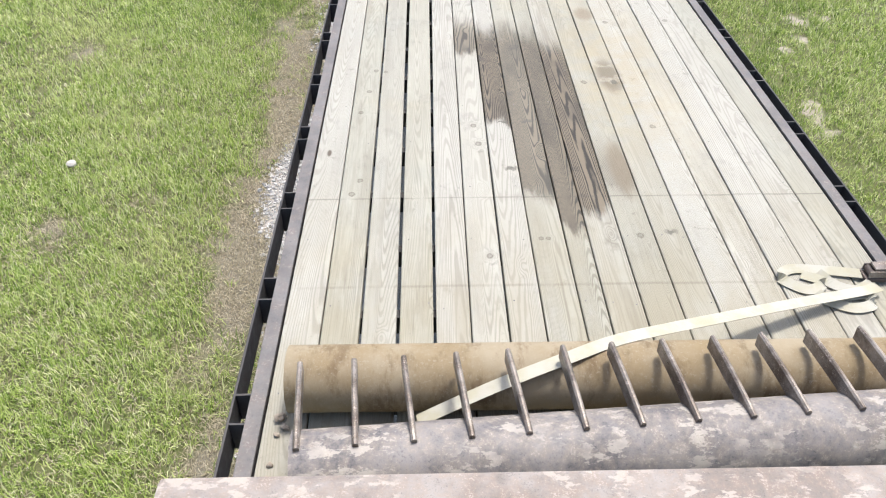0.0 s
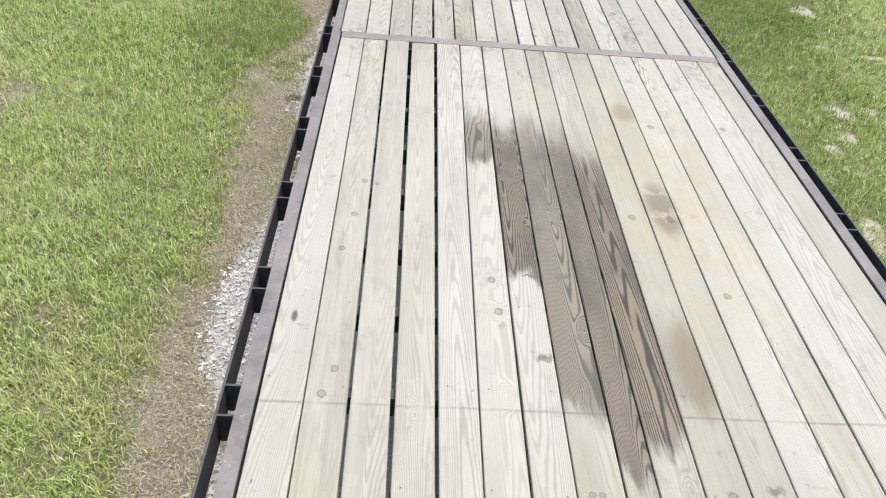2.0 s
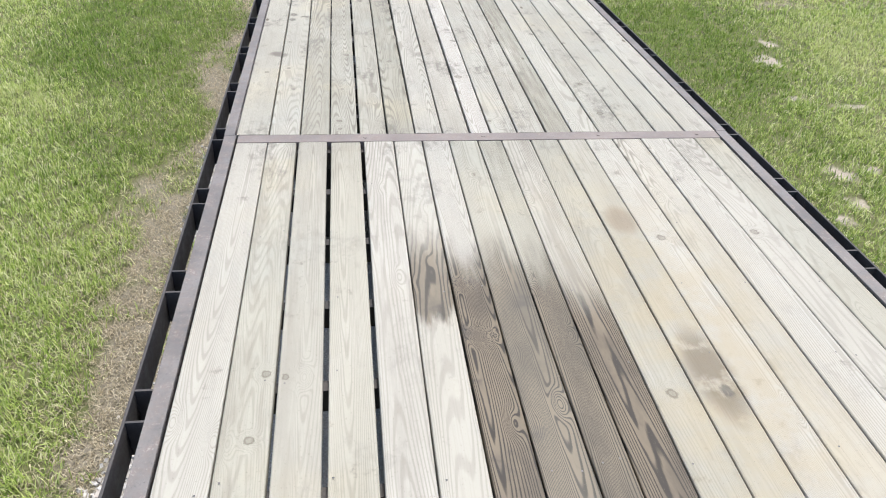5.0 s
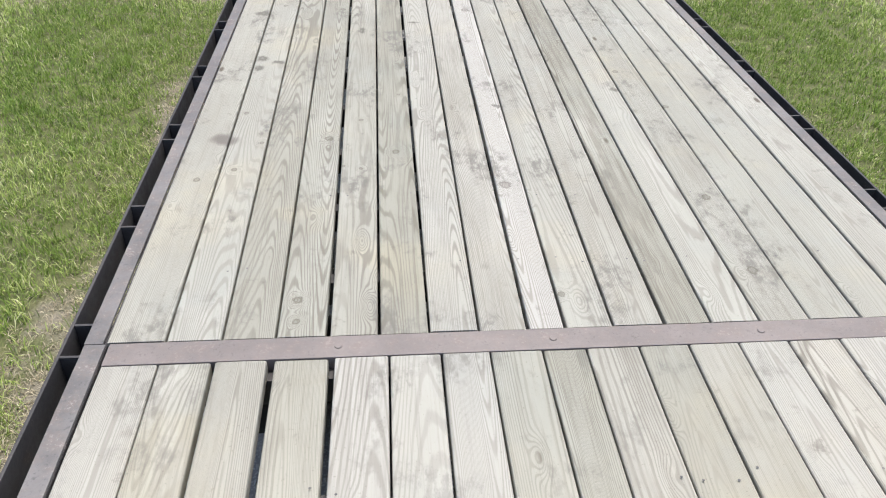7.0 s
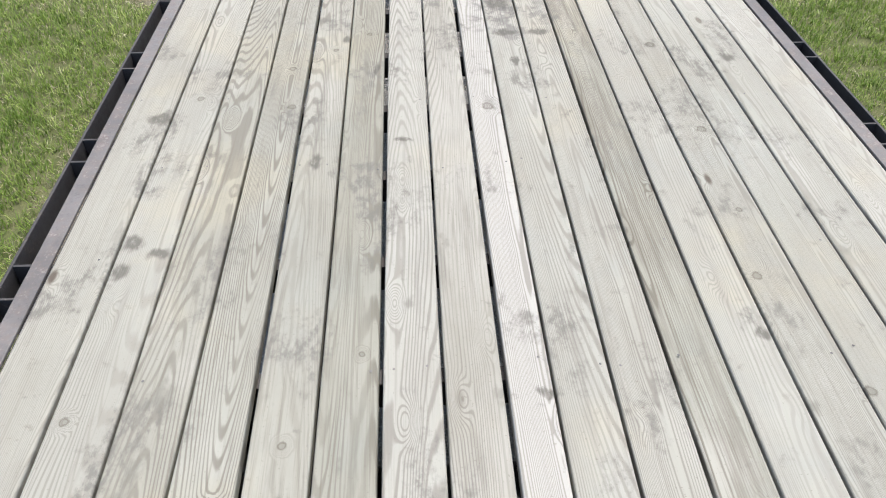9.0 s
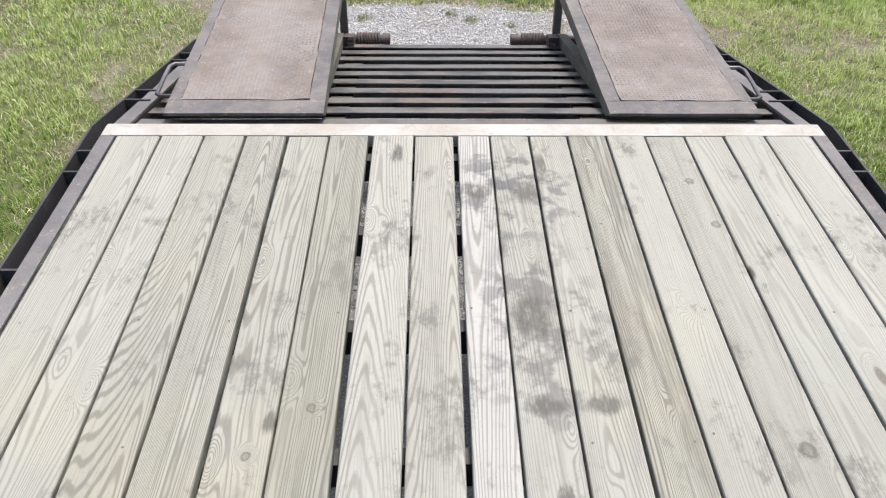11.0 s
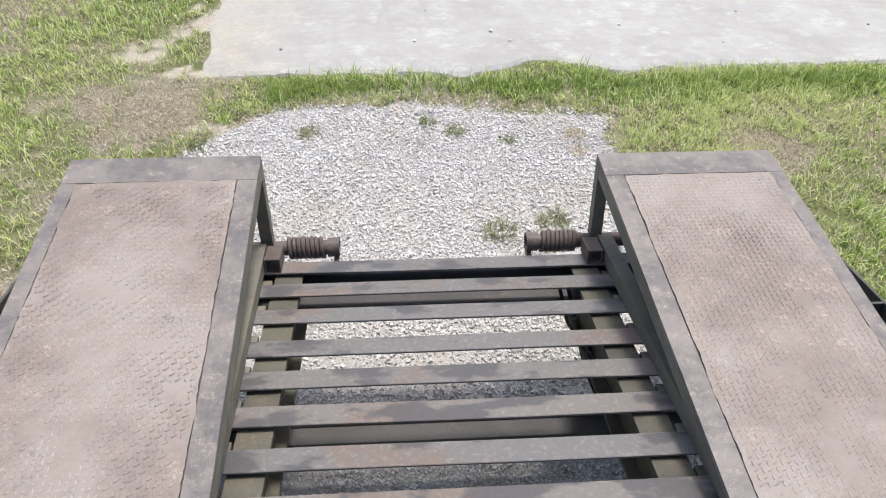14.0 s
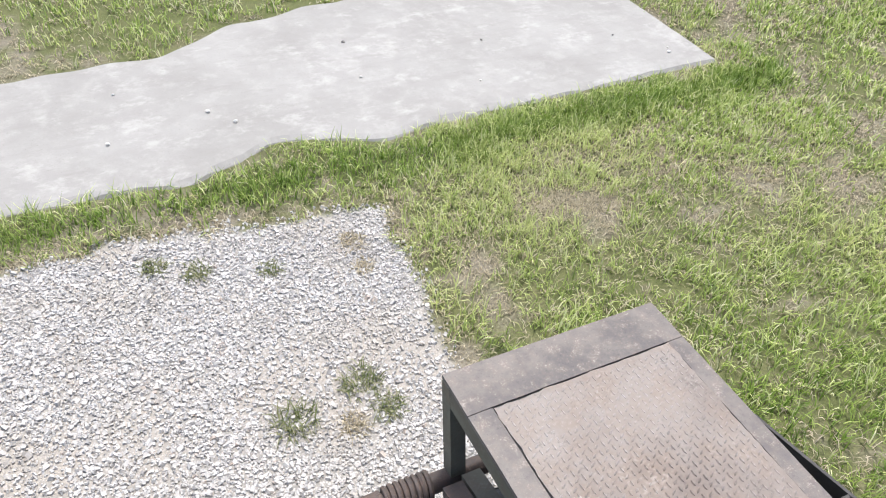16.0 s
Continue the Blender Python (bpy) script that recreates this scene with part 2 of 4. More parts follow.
        f = w.math("MULTIPLY", w.step(d, 0.15, 1.6, 1.0, 0.0), w.step(spots, 0.12, 0.3) if rx < 0.075 else (w.step(spots, 0.48, 0.6) if cy > 9 else w.step(spots, 0.3, 0.52)))
        tone = w.mix(w.math("MULTIPLY", f, s), tone, c)
    # single smudges and old knots: x, y, half width, half length
    warp = w.n.new("ShaderNodeTexNoise")
    w.link(w.scaled(w.co, (40.0, 14.0, 1.0)), warp.inputs["Vector"])
    warp.inputs["Scale"].default_value, warp.inputs["Detail"].default_value = 1.0, 4.0
    bent = w.n.new("ShaderNodeVectorMath")
    bent.operation = "MULTIPLY_ADD"
    w.link(warp.outputs["Color"], bent.inputs[0])
    bent.inputs[1].default_value = (0.045, 0.06, 0.0)
    w.link(w.co, bent.inputs[2])
    nearest = None
    for cx, cy, rx, ry in ((-1.100, 8.520, 0.042, 0.034), (-1.030, 7.880, 0.030, 0.030), (-1.030, 7.770, 0.022, 0.036), (-0.955, 7.835, 0.034, 0.022), (-0.558, 8.255, 0.018, 0.038), (-0.497, 9.106, 0.020, 0.034),
                           (0.146, 8.902, 0.014, 0.036), (0.582, 7.474, 0.020, 0.018), (0.023, 7.321, 0.024, 0.016), (-0.283, 8.367, 0.030, 0.014), (0.136, 9.141, 0.050, 0.026), (0.273, 9.149, 0.045, 0.026),
                           (0.134, 9.445, 0.048, 0.075), (0.173, 9.994, 0.050, 0.060), (0.236, 10.147, 0.020, 0.070), (0.015, 10.006, 0.050, 0.040), (-0.240, 10.215, 0.018, 0.055), (0.971, 8.900, 0.028, 0.034),
                           (-0.117, 3.570, 0.034, 0.020), (-0.237, 3.565, 0.045, 0.009), (-0.246, 3.110, 0.036, 0.020), (0.443, 4.016, 0.020, 0.030), (0.410, 2.591, 0.030, 0.018), (-0.376, 8.847, 0.011, 0.050)):
        n = w.n.new("ShaderNodeVectorMath")
        n.operation = "MULTIPLY_ADD"
        w.link(bent.outputs[0], n.inputs[0])
        n.inputs[1].default_value = (1 / rx, 1 / ry, 0.0)
        n.inputs[2].default_value = (-(cx + 0.0225) / rx, -(cy + 0.03) / ry, 0.0)
        q = w.n.new("ShaderNodeVectorMath")
        q.operation = "LENGTH"
        w.link(n.outputs[0], q.inputs[0])
        nearest = q.outputs["Value"] if nearest is None else w.math("MINIMUM", nearest, q.outputs["Value"])
    spot = w.math("MULTIPLY", w.step(nearest, 0.55, 1.35, 0.8, 0.0), w.step(w.noise(w.scaled(w.co, (60.0, 22.0, 1.0)), 1.0, 4, 0.6), 0.3, 0.52, 0.35, 1.0))
    tone = w.mix(spot, tone, (0.098, 0.092, 0.08))
    # knots: dark eye
    eye = w.step(kd, 0.05, 0.11, 1.0, 0.0)
    keep = w.step(w.voronoi(kv, 1.0, out="Color"), 0.72, 0.76)
    tone = w.mix(w.math("MULTIPLY", eye, w.math("MULTIPLY", keep, 0.92)), tone, (0.09, 0.073, 0.056))
    rim = w.math("ADD", w.step(w.math("ABSOLUTE", w.math("SUBTRACT", kq, 0.95)), 0.05, 0.4, 0.36, 0.0), w.step(kq, 0.7, 1.25, 0.34, 0.0), True)
    tone = w.mix(rim, tone, (0.085, 0.072, 0.056))
    # thin broken dark lines across the boards
    line = w.step(w.math("ABSOLUTE", w.math("SUBTRACT", w.math("ADD", xyz[1], w.math("MULTIPLY", fine, 0.006)), 2.870)), 0.002, 0.008, 0.45, 0.0)
    line = w.math("MULTIPLY", line, w.step(patch, 0.3, 0.6))
    tone = w.mix(line, tone, (0.085, 0.078, 0.064))
    faint = w.step(w.math("ABSOLUTE", w.math("SUBTRACT", w.math("ADD", xyz[1], w.math("MULTIPLY", fine, 0.008)), 2.258)), 0.002, 0.012, 0.32, 0.0)
    tone = w.mix(w.math("MULTIPLY", faint, w.step(patch, 0.3, 0.6)), tone, (0.12, 0.1, 0.075))
    spec = w.step(w.noise(w.co, 150.0, 2, 0.6), 0.64, 0.74, 0.0, 0.4)
    tone = w.mix(spec, tone, (0.14, 0.122, 0.095))
    w.color(tone)
    w.rough(w.math("SUBTRACT", 0.82, w.math("MULTIPLY", stain, 0.22)))
    w.bump(w.math("ADD", w.math("MULTIPLY", late, 0.5), w.math("MULTIPLY", fine, 0.5)), 0.3, 0.0015)
    return w.m


def steel(name, base, dark, rust, rust_lo=0.62, rough=0.55, metal=0.0, chips=0.3, bright=(0.42, 0.41, 0.40), scale=1.0, flake=None):
    """Old painted or bare steel with dull blotches, rust and worn edges."""
    w = Mat(name, rough, metal)
    big = w.noise(w.co, 2.6 * scale, 9, 0.72)
    mid = w.noise(w.co, 17.0 * scale, 8, 0.75)
    fine = w.noise(w.co, 120.0 * scale, 4, 0.7)
    both = w.math("ADD", w.math("MULTIPLY", mid, 0.55), w.math("MULTIPLY", fine, 0.45))
    c = w.mix(w.step(big, 0.36, 0.62), base, dark)
    c = w.mix(w.step(mid, rust_lo - 0.16, rust_lo + 0.16, 0.0, 0.75), c, rust)
    c = w.mix(w.step(both, 0.53, 0.66, 0.0, chips), c, bright)
    c = w.mix(w.step(both, 0.46, 0.36, 0.0, 0.55), c, tuple(0.5 * v for v in dark))
    if flake:
        flakes = w.math("MULTIPLY", w.step(w.noise(w.scaled(w.co, (13.0, 24.0, 30.0)), 1.0, 6, 0.68), 0.53, 0.58), w.step(w.noise(w.co, 3.5, 4, 0.6), 0.42, 0.58))
        c = w.mix(w.math("MULTIPLY", flakes, 0.62), c, flake)
    w.color(c)
    w.rough(w.step(mid, 0.3, 0.7, rough - 0.1, rough + 0.18))
    w.bump(w.math("ADD", w.math("MULTIPLY", mid, 0.6), w.math("MULTIPLY", fine, 0.4)), 0.35, 0.0016)
    return w.m


WOOD = wood_material()
LUG = steel("worn_lug_steel", (0.33, 0.305, 0.285), (0.19, 0.16, 0.142), (0.25, 0.2, 0.165), 0.56, 0.45, chips=0.6, bright=(0.48, 0.455, 0.42), scale=0.8)
RAIL = steel("grey_rail_paint", (0.185, 0.178, 0.174), (0.12, 0.116, 0.115), (0.19, 0.155, 0.135), 0.57, 0.5, chips=0.6, bright=(0.36, 0.34, 0.33))
BLACK = steel("black_frame_paint", (0.07, 0.067, 0.066), (0.045, 0.044, 0.045), (0.09, 0.065, 0.05), 0.66, 0.5, chips=0.12)
SLAT = steel("dark_slat_steel", (0.185, 0.18, 0.178), (0.075, 0.075, 0.08), (0.115, 0.09, 0.078), 0.6, 0.38, chips=0.45, bright=(0.3, 0.3, 0.31))
ts = Mat("wet_patched_slat", 0.45)
tr = ts.rand()
tm, tf = ts.noise(ts.scaled(ts.co, (5.0, 9.0, 1.0)), 1.0, 5, 0.55), ts.noise(ts.co, 70.0, 5, 0.7)
tc = ts.mix(ts.step(tr, 0.2, 0.8), (0.145, 0.134, 0.124), (0.128, 0.125, 0.122))
tc = ts.mix(ts.step(ts.noise(ts.co, 3.2, 5, 0.6), 0.5, 0.66, 0.0, 0.75), tc, (0.15, 0.112, 0.09))
tc = ts.mix(ts.step(tf, 0.5, 0.68, 0.0, 0.45), tc, (0.24, 0.228, 0.215))
wet = ts.step(tm, 0.53, 0.60, 0.0, 0.75)
tc = ts.mix(wet, tc, (0.062, 0.061, 0.065))
tc = ts.mix(ts.step(ts.noise(ts.co, 14.0, 4, 0.6), 0.68, 0.71, 0.0, 0.7), tc, (0.14, 0.075, 0.055))
ts.color(tc)
ts.b.inputs["Specular IOR Level"].default_value = 0.2
ts.rough(ts.math("SUBTRACT", 0.6, ts.math("MULTIPLY", wet, 0.25)))
ts.bump(tf, 0.3, 0.0015)
TAILSLAT = ts.m
OLIVE = steel("olive_frame_steel", (0.165, 0.16, 0.122), (0.105, 0.098, 0.08), (0.17, 0.13, 0.095), 0.6, 0.6, chips=0.15)
BORDER = steel("worn_ramp_border", (0.19, 0.172, 0.158), (0.105, 0.098, 0.098), (0.205, 0.167, 0.14), 0.58, 0.48, chips=0.65, bright=(0.40, 0.38, 0.355), scale=1.9)
RUSTPLATE = steel("rusted_tread_plate", (0.26, 0.235, 0.216), (0.168, 0.14, 0.124), (0.225, 0.178, 0.145), 0.54, 0.58, chips=0.5, bright=(0.40, 0.375, 0.345), scale=0.8)
STRIPB = steel("brown_strip_steel", (0.215, 0.19, 0.178), (0.165, 0.147, 0.14), (0.205, 0.165, 0.145), 0.6, 0.5, chips=0.4, bright=(0.33, 0.31, 0.29))
STRIPW = steel("scuffed_bright_strip", (0.46, 0.445, 0.41), (0.37, 0.335, 0.285), (0.30, 0.25, 0.2), 0.7, 0.45, chips=0.5, bright=(0.56, 0.545, 0.52))
pp = Mat("rusty_tan_pipe", 0.82)
px = pp.noise(pp.scaled(pp.co, (11.0, 5.0, 5.0)), 1.0, 6, 0.7)
pl = pp.noise(pp.co, 3.0, 7, 0.7)
pf = pp.noise(pp.co, 90.0, 4, 0.7)
pc = pp.mix(pp.step(pl, 0.35, 0.65), (0.30, 0.255, 0.18), (0.235, 0.18, 0.105))
pc = pp.mix(pp.step(px, 0.48, 0.66, 0.0, 0.75), pc, (0.135, 0.092, 0.05))
pc = pp.mix(pp.step(pf, 0.54, 0.68, 0.0, 0.5), pc, (0.33, 0.29, 0.225))
pp.color(pc)
pp.bump(pp.math("ADD", px, pf), 0.3, 0.002)
PIPE = pp.m
RAKE = steel("mud_caked_steel", (0.235, 0.222, 0.222), (0.115, 0.11, 0.118), (0.30, 0.262, 0.22), 0.53, 0.55, chips=0.85, bright=(0.42, 0.39, 0.35), scale=1.3, flake=(0.46, 0.425, 0.375))
TINE = steel("polished_tine_steel", (0.34, 0.31, 0.28), (0.10, 0.082, 0.07), (0.17, 0.12, 0.085), 0.56, 0.36, metal=0.3, chips=0.8, bright=(0.66, 0.62, 0.57), scale=2.6)
BAR = steel("mauve_painted_bar", (0.31, 0.285, 0.265), (0.19, 0.165, 0.15), (0.29, 0.225, 0.18), 0.54, 0.6, chips=0.75, bright=(0.46, 0.43, 0.40), scale=1.7, flake=(0.46, 0.41, 0.36))
MUD = steel("dried_mud", (0.36, 0.315, 0.255), (0.25, 0.21, 0.165), (0.22, 0.17, 0.125), 0.6, 0.9, chips=0.4, scale=4.0)
OLIVE_DARK = steel("dark_olive_steel", (0.10, 0.097, 0.074), (0.065, 0.062, 0.05), (0.12, 0.09, 0.065), 0.6, 0.65, chips=0.12)
SPRING = steel("rusty_spring_steel", (0.10, 0.08, 0.072), (0.07, 0.06, 0.058), (0.14, 0.09, 0.065), 0.58, 0.5, chips=0.2, scale=3.0)
RUBBER = steel("tyre_rubber", (0.03, 0.03, 0.03), (0.025, 0.025, 0.025), (0.05, 0.045, 0.04), 0.6, 0.85, chips=0.05)

web = Mat("faded_webbing", 0.85)
wx = web.noise(web.co, 9.0, 4)
web.color(web.mix(web.step(wx, 0.35, 0.7), (0.43, 0.42, 0.365), (0.38, 0.36, 0.265)))
web.bump(web.noise(web.co, 700.0, 1), 0.5, 0.0006)
WEB = web.m

gr = Mat("limestone_gravel", 0.9)
gi = gr.island()
gc = gr.ramp(gi, (0.0, (0.33, 0.325, 0.318)), (0.15, (0.47, 0.462, 0.45)), (0.6, (0.54, 0.53, 0.515)), (0.92, (0.61, 0.60, 0.585)), (1.0, (0.42, 0.365, 0.315)))
gc = gr.mix(gr.step(gr.noise(gr.co, 2.6, 6, 0.7), 0.47, 0.68, 0.0, 0.6), gc, (0.40, 0.37, 0.325))
gr.color(gr.mix(gr.step(gr.noise(gr.co, 60.0, 4), 0.4, 0.75, 0.0, 0.35), gc, (0.29, 0.272, 0.25)))
gr.bump(gr.noise(gr.co, 200.0, 3), 0.4, 0.002)
GRAVEL = gr.m

cn = Mat("worn_concrete", 0.85)
c1, c2, c3 = cn.noise(cn.co, 1.6, 7, 0.68), cn.noise(cn.co, 8.0, 7, 0.72), cn.noise(cn.co, 110.0, 4, 0.65)
cc = cn.mix(cn.step(c1, 0.3, 0.7), (0.325, 0.323, 0.31), (0.262, 0.258, 0.245))
cc = cn.mix(cn.step(c2, 0.45, 0.72, 0.0, 0.35), cc, (0.44, 0.435, 0.42))
cc = cn.mix(cn.step(c3, 0.6, 0.72, 0.0, 0.45), cc, (0.17, 0.16, 0.145))
cc = cn.mix(cn.step(cn.noise(cn.scaled(cn.co, (1.0, 5.0, 1.0)), 3.0, 6, 0.7), 0.5, 0.75, 0.0, 0.4), cc, (0.235, 0.23, 0.215))
cc = cn.mix(cn.step(cn.noise(cn.scaled(cn.co, (3.0, 4.2, 1.0)), 1.6, 8, 0.72), 0.52, 0.7, 0.0, 0.4), cc, (0.50, 0.495, 0.48))
earth = cn.math("MULTIPLY", cn.step(cn.split(cn.co)[0], -1.3, -0.55, 1.0, 0.0), cn.step(c2, 0.36, 0.56))
cc = cn.mix(cn.math("MULTIPLY", earth, 0.85), cc, cn.mix(cn.step(c3, 0.35, 0.65), (0.42, 0.39, 0.335), (0.25, 0.225, 0.175)))
cn.color(cc)
cn.bump(cn.math("ADD", c2, cn.math("MULTIPLY", c3, 0.4)), 0.25, 0.003)
CONCRETE = cn.m

gd = Mat("lawn_soil", 0.95)
g1, g2, g3 = gd.noise(gd.co, 0.9, 5, 0.6), gd.noise(gd.co, 6.0, 6, 0.68), gd.noise(gd.co, 90.0, 4, 0.7)
# turf soil, darkened to stand in for shade between the blades
turf = gd.mix(gd.step(g2, 0.35, 0.7), (0.108, 0.128, 0.044), (0.16, 0.162, 0.078))
turf = gd.mix(gd.step(g3, 0.4, 0.7, 0.0, 0.7), turf, (0.045, 0.05, 0.022))
straw = gd.mix(gd.step(g3, 0.35, 0.7), (0.255, 0.232, 0.178), (0.12, 0.107, 0.08))
sand = gd.mix(gd.step(g3, 0.3, 0.7), (0.42, 0.385, 0.325), (0.23, 0.2, 0.155))
chip = gd.mix(gd.step(gd.voronoi(gd.co, 95.0), 0.1, 0.6), (0.52, 0.51, 0.49), (0.30, 0.29, 0.27))
wob = gd.math("MULTIPLY", gd.math("SUBTRACT", g2, 0.5), 0.9)
gcol = gd.mix(gd.step(gd.math("ADD", gd.attr("dry"), wob), 0.35, 0.75), turf, straw)
gcol = gd.mix(gd.step(gd.math("ADD", gd.attr("sand"), wob), 0.4, 0.7), gcol, sand)
gcol = gd.mix(gd.step(gd.math("ADD", gd.attr("gravel"), gd.math("MULTIPLY", wob, 0.5)), 0.4, 0.6), gcol, gd.mix(gd.step(gd.math("ADD", gd.attr("dirt"), gd.math("MULTIPLY", wob, 0.5)), 0.15, 0.7, 0.0, 0.8), chip, gd.mix(gd.step(g3, 0.3, 0.7), (0.42, 0.395, 0.355), (0.27, 0.25, 0.22))))
gd.color(gcol)
gd.bump(gd.math("ADD", g2, gd.math("MULTIPLY", g3, 0.6)), 0.6, 0.012)
SOIL = gd.m


def blade_material(name, stops, yellow):
    w = Mat(name, 0.55)
    c = w.ramp(w.island(), *stops)
    p = w.noise(w.co, 0.8, 4, 0.6)
    c = w.mix(w.step(p, 0.45, 0.7, 0.0, 0.5), c, yellow)
    w.color(c)
    w.b.inputs["Specular IOR Level"].default_value = 0.3
    thin = w.n.new("ShaderNodeBsdfTranslucent")
    w.link(c, thin.inputs[0])
    both = w.n.new("ShaderNodeMixShader")
    both.inputs[0].default_value = 0.4
    w.link(w.b.outputs[0], both.inputs[1])
    w.link(thin.outputs[0], both.inputs[2])
    w.link(both.outputs[0], w.n["Material Output"].inputs[0])
    return w.m


GREEN = blade_material("lawn_blade", ((0.0, (0.12, 0.205, 0.034)), (0.3, (0.31, 0.43, 0.088)), (0.7, (0.54, 0.63, 0.22)), (1.0, (0.80, 0.79, 0.54))), (0.62, 0.64, 0.31))
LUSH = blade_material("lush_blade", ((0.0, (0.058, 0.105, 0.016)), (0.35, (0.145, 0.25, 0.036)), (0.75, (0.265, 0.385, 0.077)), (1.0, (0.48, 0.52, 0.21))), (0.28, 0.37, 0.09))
WEED = blade_material("weed_blade", ((0.0, (0.08, 0.105, 0.035)), (0.5, (0.17, 0.205, 0.08)), (1.0, (0.34, 0.33, 0.2))), (0.26, 0.25, 0.13))
STRAW = blade_material("dry_blade", ((0.0, (0.21, 0.18, 0.115)), (0.5, (0.42, 0.37, 0.26)), (1.0, (0.64, 0.58, 0.45))), (0.45, 0.41, 0.28))


# ---- mesh helpers ----
def mesh_of(name, bm, material):
    me = bpy.data.meshes.new(name)
    bmesh.ops.recalc_face_normals(bm, faces=bm.faces)
    bm.to_mesh(me)
    bm.free()
    me.materials.append(material)
    return me


def part(name, bm, material, parent, label="", smooth=False):
    me = mesh_of(name, bm, material)
    if smooth:
        me.shade_smooth()
        me.set_sharp_from_angle(angle=radians(40))
    ob = new(name, me)
    ob.parent = parent
    return tagged(ob, label)


def empty(name, label, category, group="", at=(0, 0, 0)):
    ob = new(name)
    ob.location = at
    return tagged(ob, label, category, group)


def box(x0, x1, y0, y1, z0, z1, bevel=0.0, bm=None):
    bm = bm or bmesh.new()
    made = bmesh.ops.create_cube(bm, size=1.0)
    vs = made["verts"]
    for v in vs:
        v.co = Vector(((x0 + x1) / 2 + v.co.x * (x1 - x0), (y0 + y1) / 2 + v.co.y * (y1 - y0), (z0 + z1) / 2 + v.co.z * (z1 - z0)))
    if bevel:
        es = list({e for v in vs for e in v.link_edges})
        bmesh.ops.bevel(bm, geom=es, offset=bevel, segments=2, affect="EDGES", profile=0.6)
    return bm


def sweep(path, radius, sides=10, bm=None, caps=True, ring=None):
    """A round bar along a list of points, or another closed section given as ring [(across, up)]."""
    bm = bm or bmesh.new()
    pts = [Vector(p) for p in path]
    rings, up = [], None
    for i, p in enumerate(pts):
        d = (pts[min(i + 1, len(pts) - 1)] - pts[max(i - 1, 0)]).normalized()
        if up is None:
            up = Vector((0, 0, 1)) if abs(d.z) < 0.9 else Vector((0, 1, 0))
        s = d.cross(up).normalized()
        up = s.cross(d).normalized()
        sec = ring or [(radius * math.cos(2 * math.pi * k / sides), radius * math.sin(2 * math.pi * k / sides)) for k in range(sides)]
        rings.append([bm.verts.new(p + s * a + up * b) for a, b in sec])
    n = len(rings[0])
    for a, b in zip(rings, rings[1:]):
        for k in range(n):
            bm.faces.new((a[k], a[(k + 1) % n], b[(k + 1) % n], b[k]))
    if caps:
        bm.faces.new(rings[0][::-1])
        bm.faces.new(rings[-1])
    return bm


def tube(p0, p1, outer, wall, sides=24, bm=None):
    """A hollow pipe with open ends."""
    bm = bm or bmesh.new()
    a, b = Vector(p0), Vector(p1)
    d = (b - a).normalized()
    up = Vector((0, 0, 1)) if abs(d.z) < 0.9 else Vector((0, 1, 0))
    s = d.cross(up).normalized()
    up = s.cross(d)
    rows = []
    for p, r in ((a, outer), (b, outer), (b, outer - wall), (a, outer - wall)):
        rows.append([bm.verts.new(p + (s * math.cos(t) + up * math.sin(t)) * r) for t in (2 * math.pi * k / sides for k in range(sides))])
    for q, w in zip(rows, rows[1:] + rows[:1]):
        for k in range(sides):
            bm.faces.new((q[k], q[(k + 1) % sides], w[(k + 1) % sides], w[k]))
    return bm


def square_tube(p0, p1, size, wall):
    bm = bmesh.new()
    a, b = Vector(p0), Vector(p1)
    d = (b - a).normalized()
    s = Vector((1, 0, 0)) if abs(d.x) < 0.9 else Vector((0, 1, 0))
    up = s.cross(d).normalized()
    rows = []
    for p, h in ((a, size / 2), (b, size / 2), (b, size / 2 - wall), (a, size / 2 - wall)):
        rows.append([bm.verts.new(p + s * (i * h) + up * (j * h)) for i, j in ((-1, -1), (1, -1), (1, 1), (-1, 1))])
    for q, w in zip(rows, rows[1:] + rows[:1]):
        for k in range(4):
            bm.faces.new((q[k], q[(k + 1) % 4], w[(k + 1) % 4], w[k]))
    return bm


def sheared(bm, fn):
    for v in bm.verts:
        v.co.z += fn(v.co.x, v.co.y)
    return bm


# ---- ground zones ----
def gravel_amount(x, y):
    n = noise.noise((x * 1.7, y * 1.7, 3.0)) * 0.14 + noise.noise((x * 6, y * 6, 8.0)) * 0.07
    right = 1.04 - 0.05 * max(0.0, y - 13.2)
    left = -1.48 - 0.27 * math.exp(-((y - 4.3) / 0.75) ** 2) - 0.2 * math.exp(-((y - 7.4) / 1.3) ** 2) if y < 11.5 else -1.42 + max(0.0, y - 13.2) * 1.1
    edge = min(x - left, right - x, 13.76 - 0.17 * max(0.0, x) - y, y + 1.6 + 0.5 * noise.noise((x * 2, 3.0, 1.0)))
    return max(0.0, min(1.0, 0.5 + (edge + n) * 4.0))


def dirtiness(x, y):
    d = 0.9 * noise.noise((x * 1.1, y * 1.3, 51.0)) + 0.5 * noise.noise((x * 4.5, y * 4.5, 52.0)) + 0.35 * max(0.0, -x - 0.3)
    d += 0.5 * max(0.0, 0.35 - abs(gravel_amount(x, y) - 0.55))
    return max(0.0, min(1.0, d * 1.4))


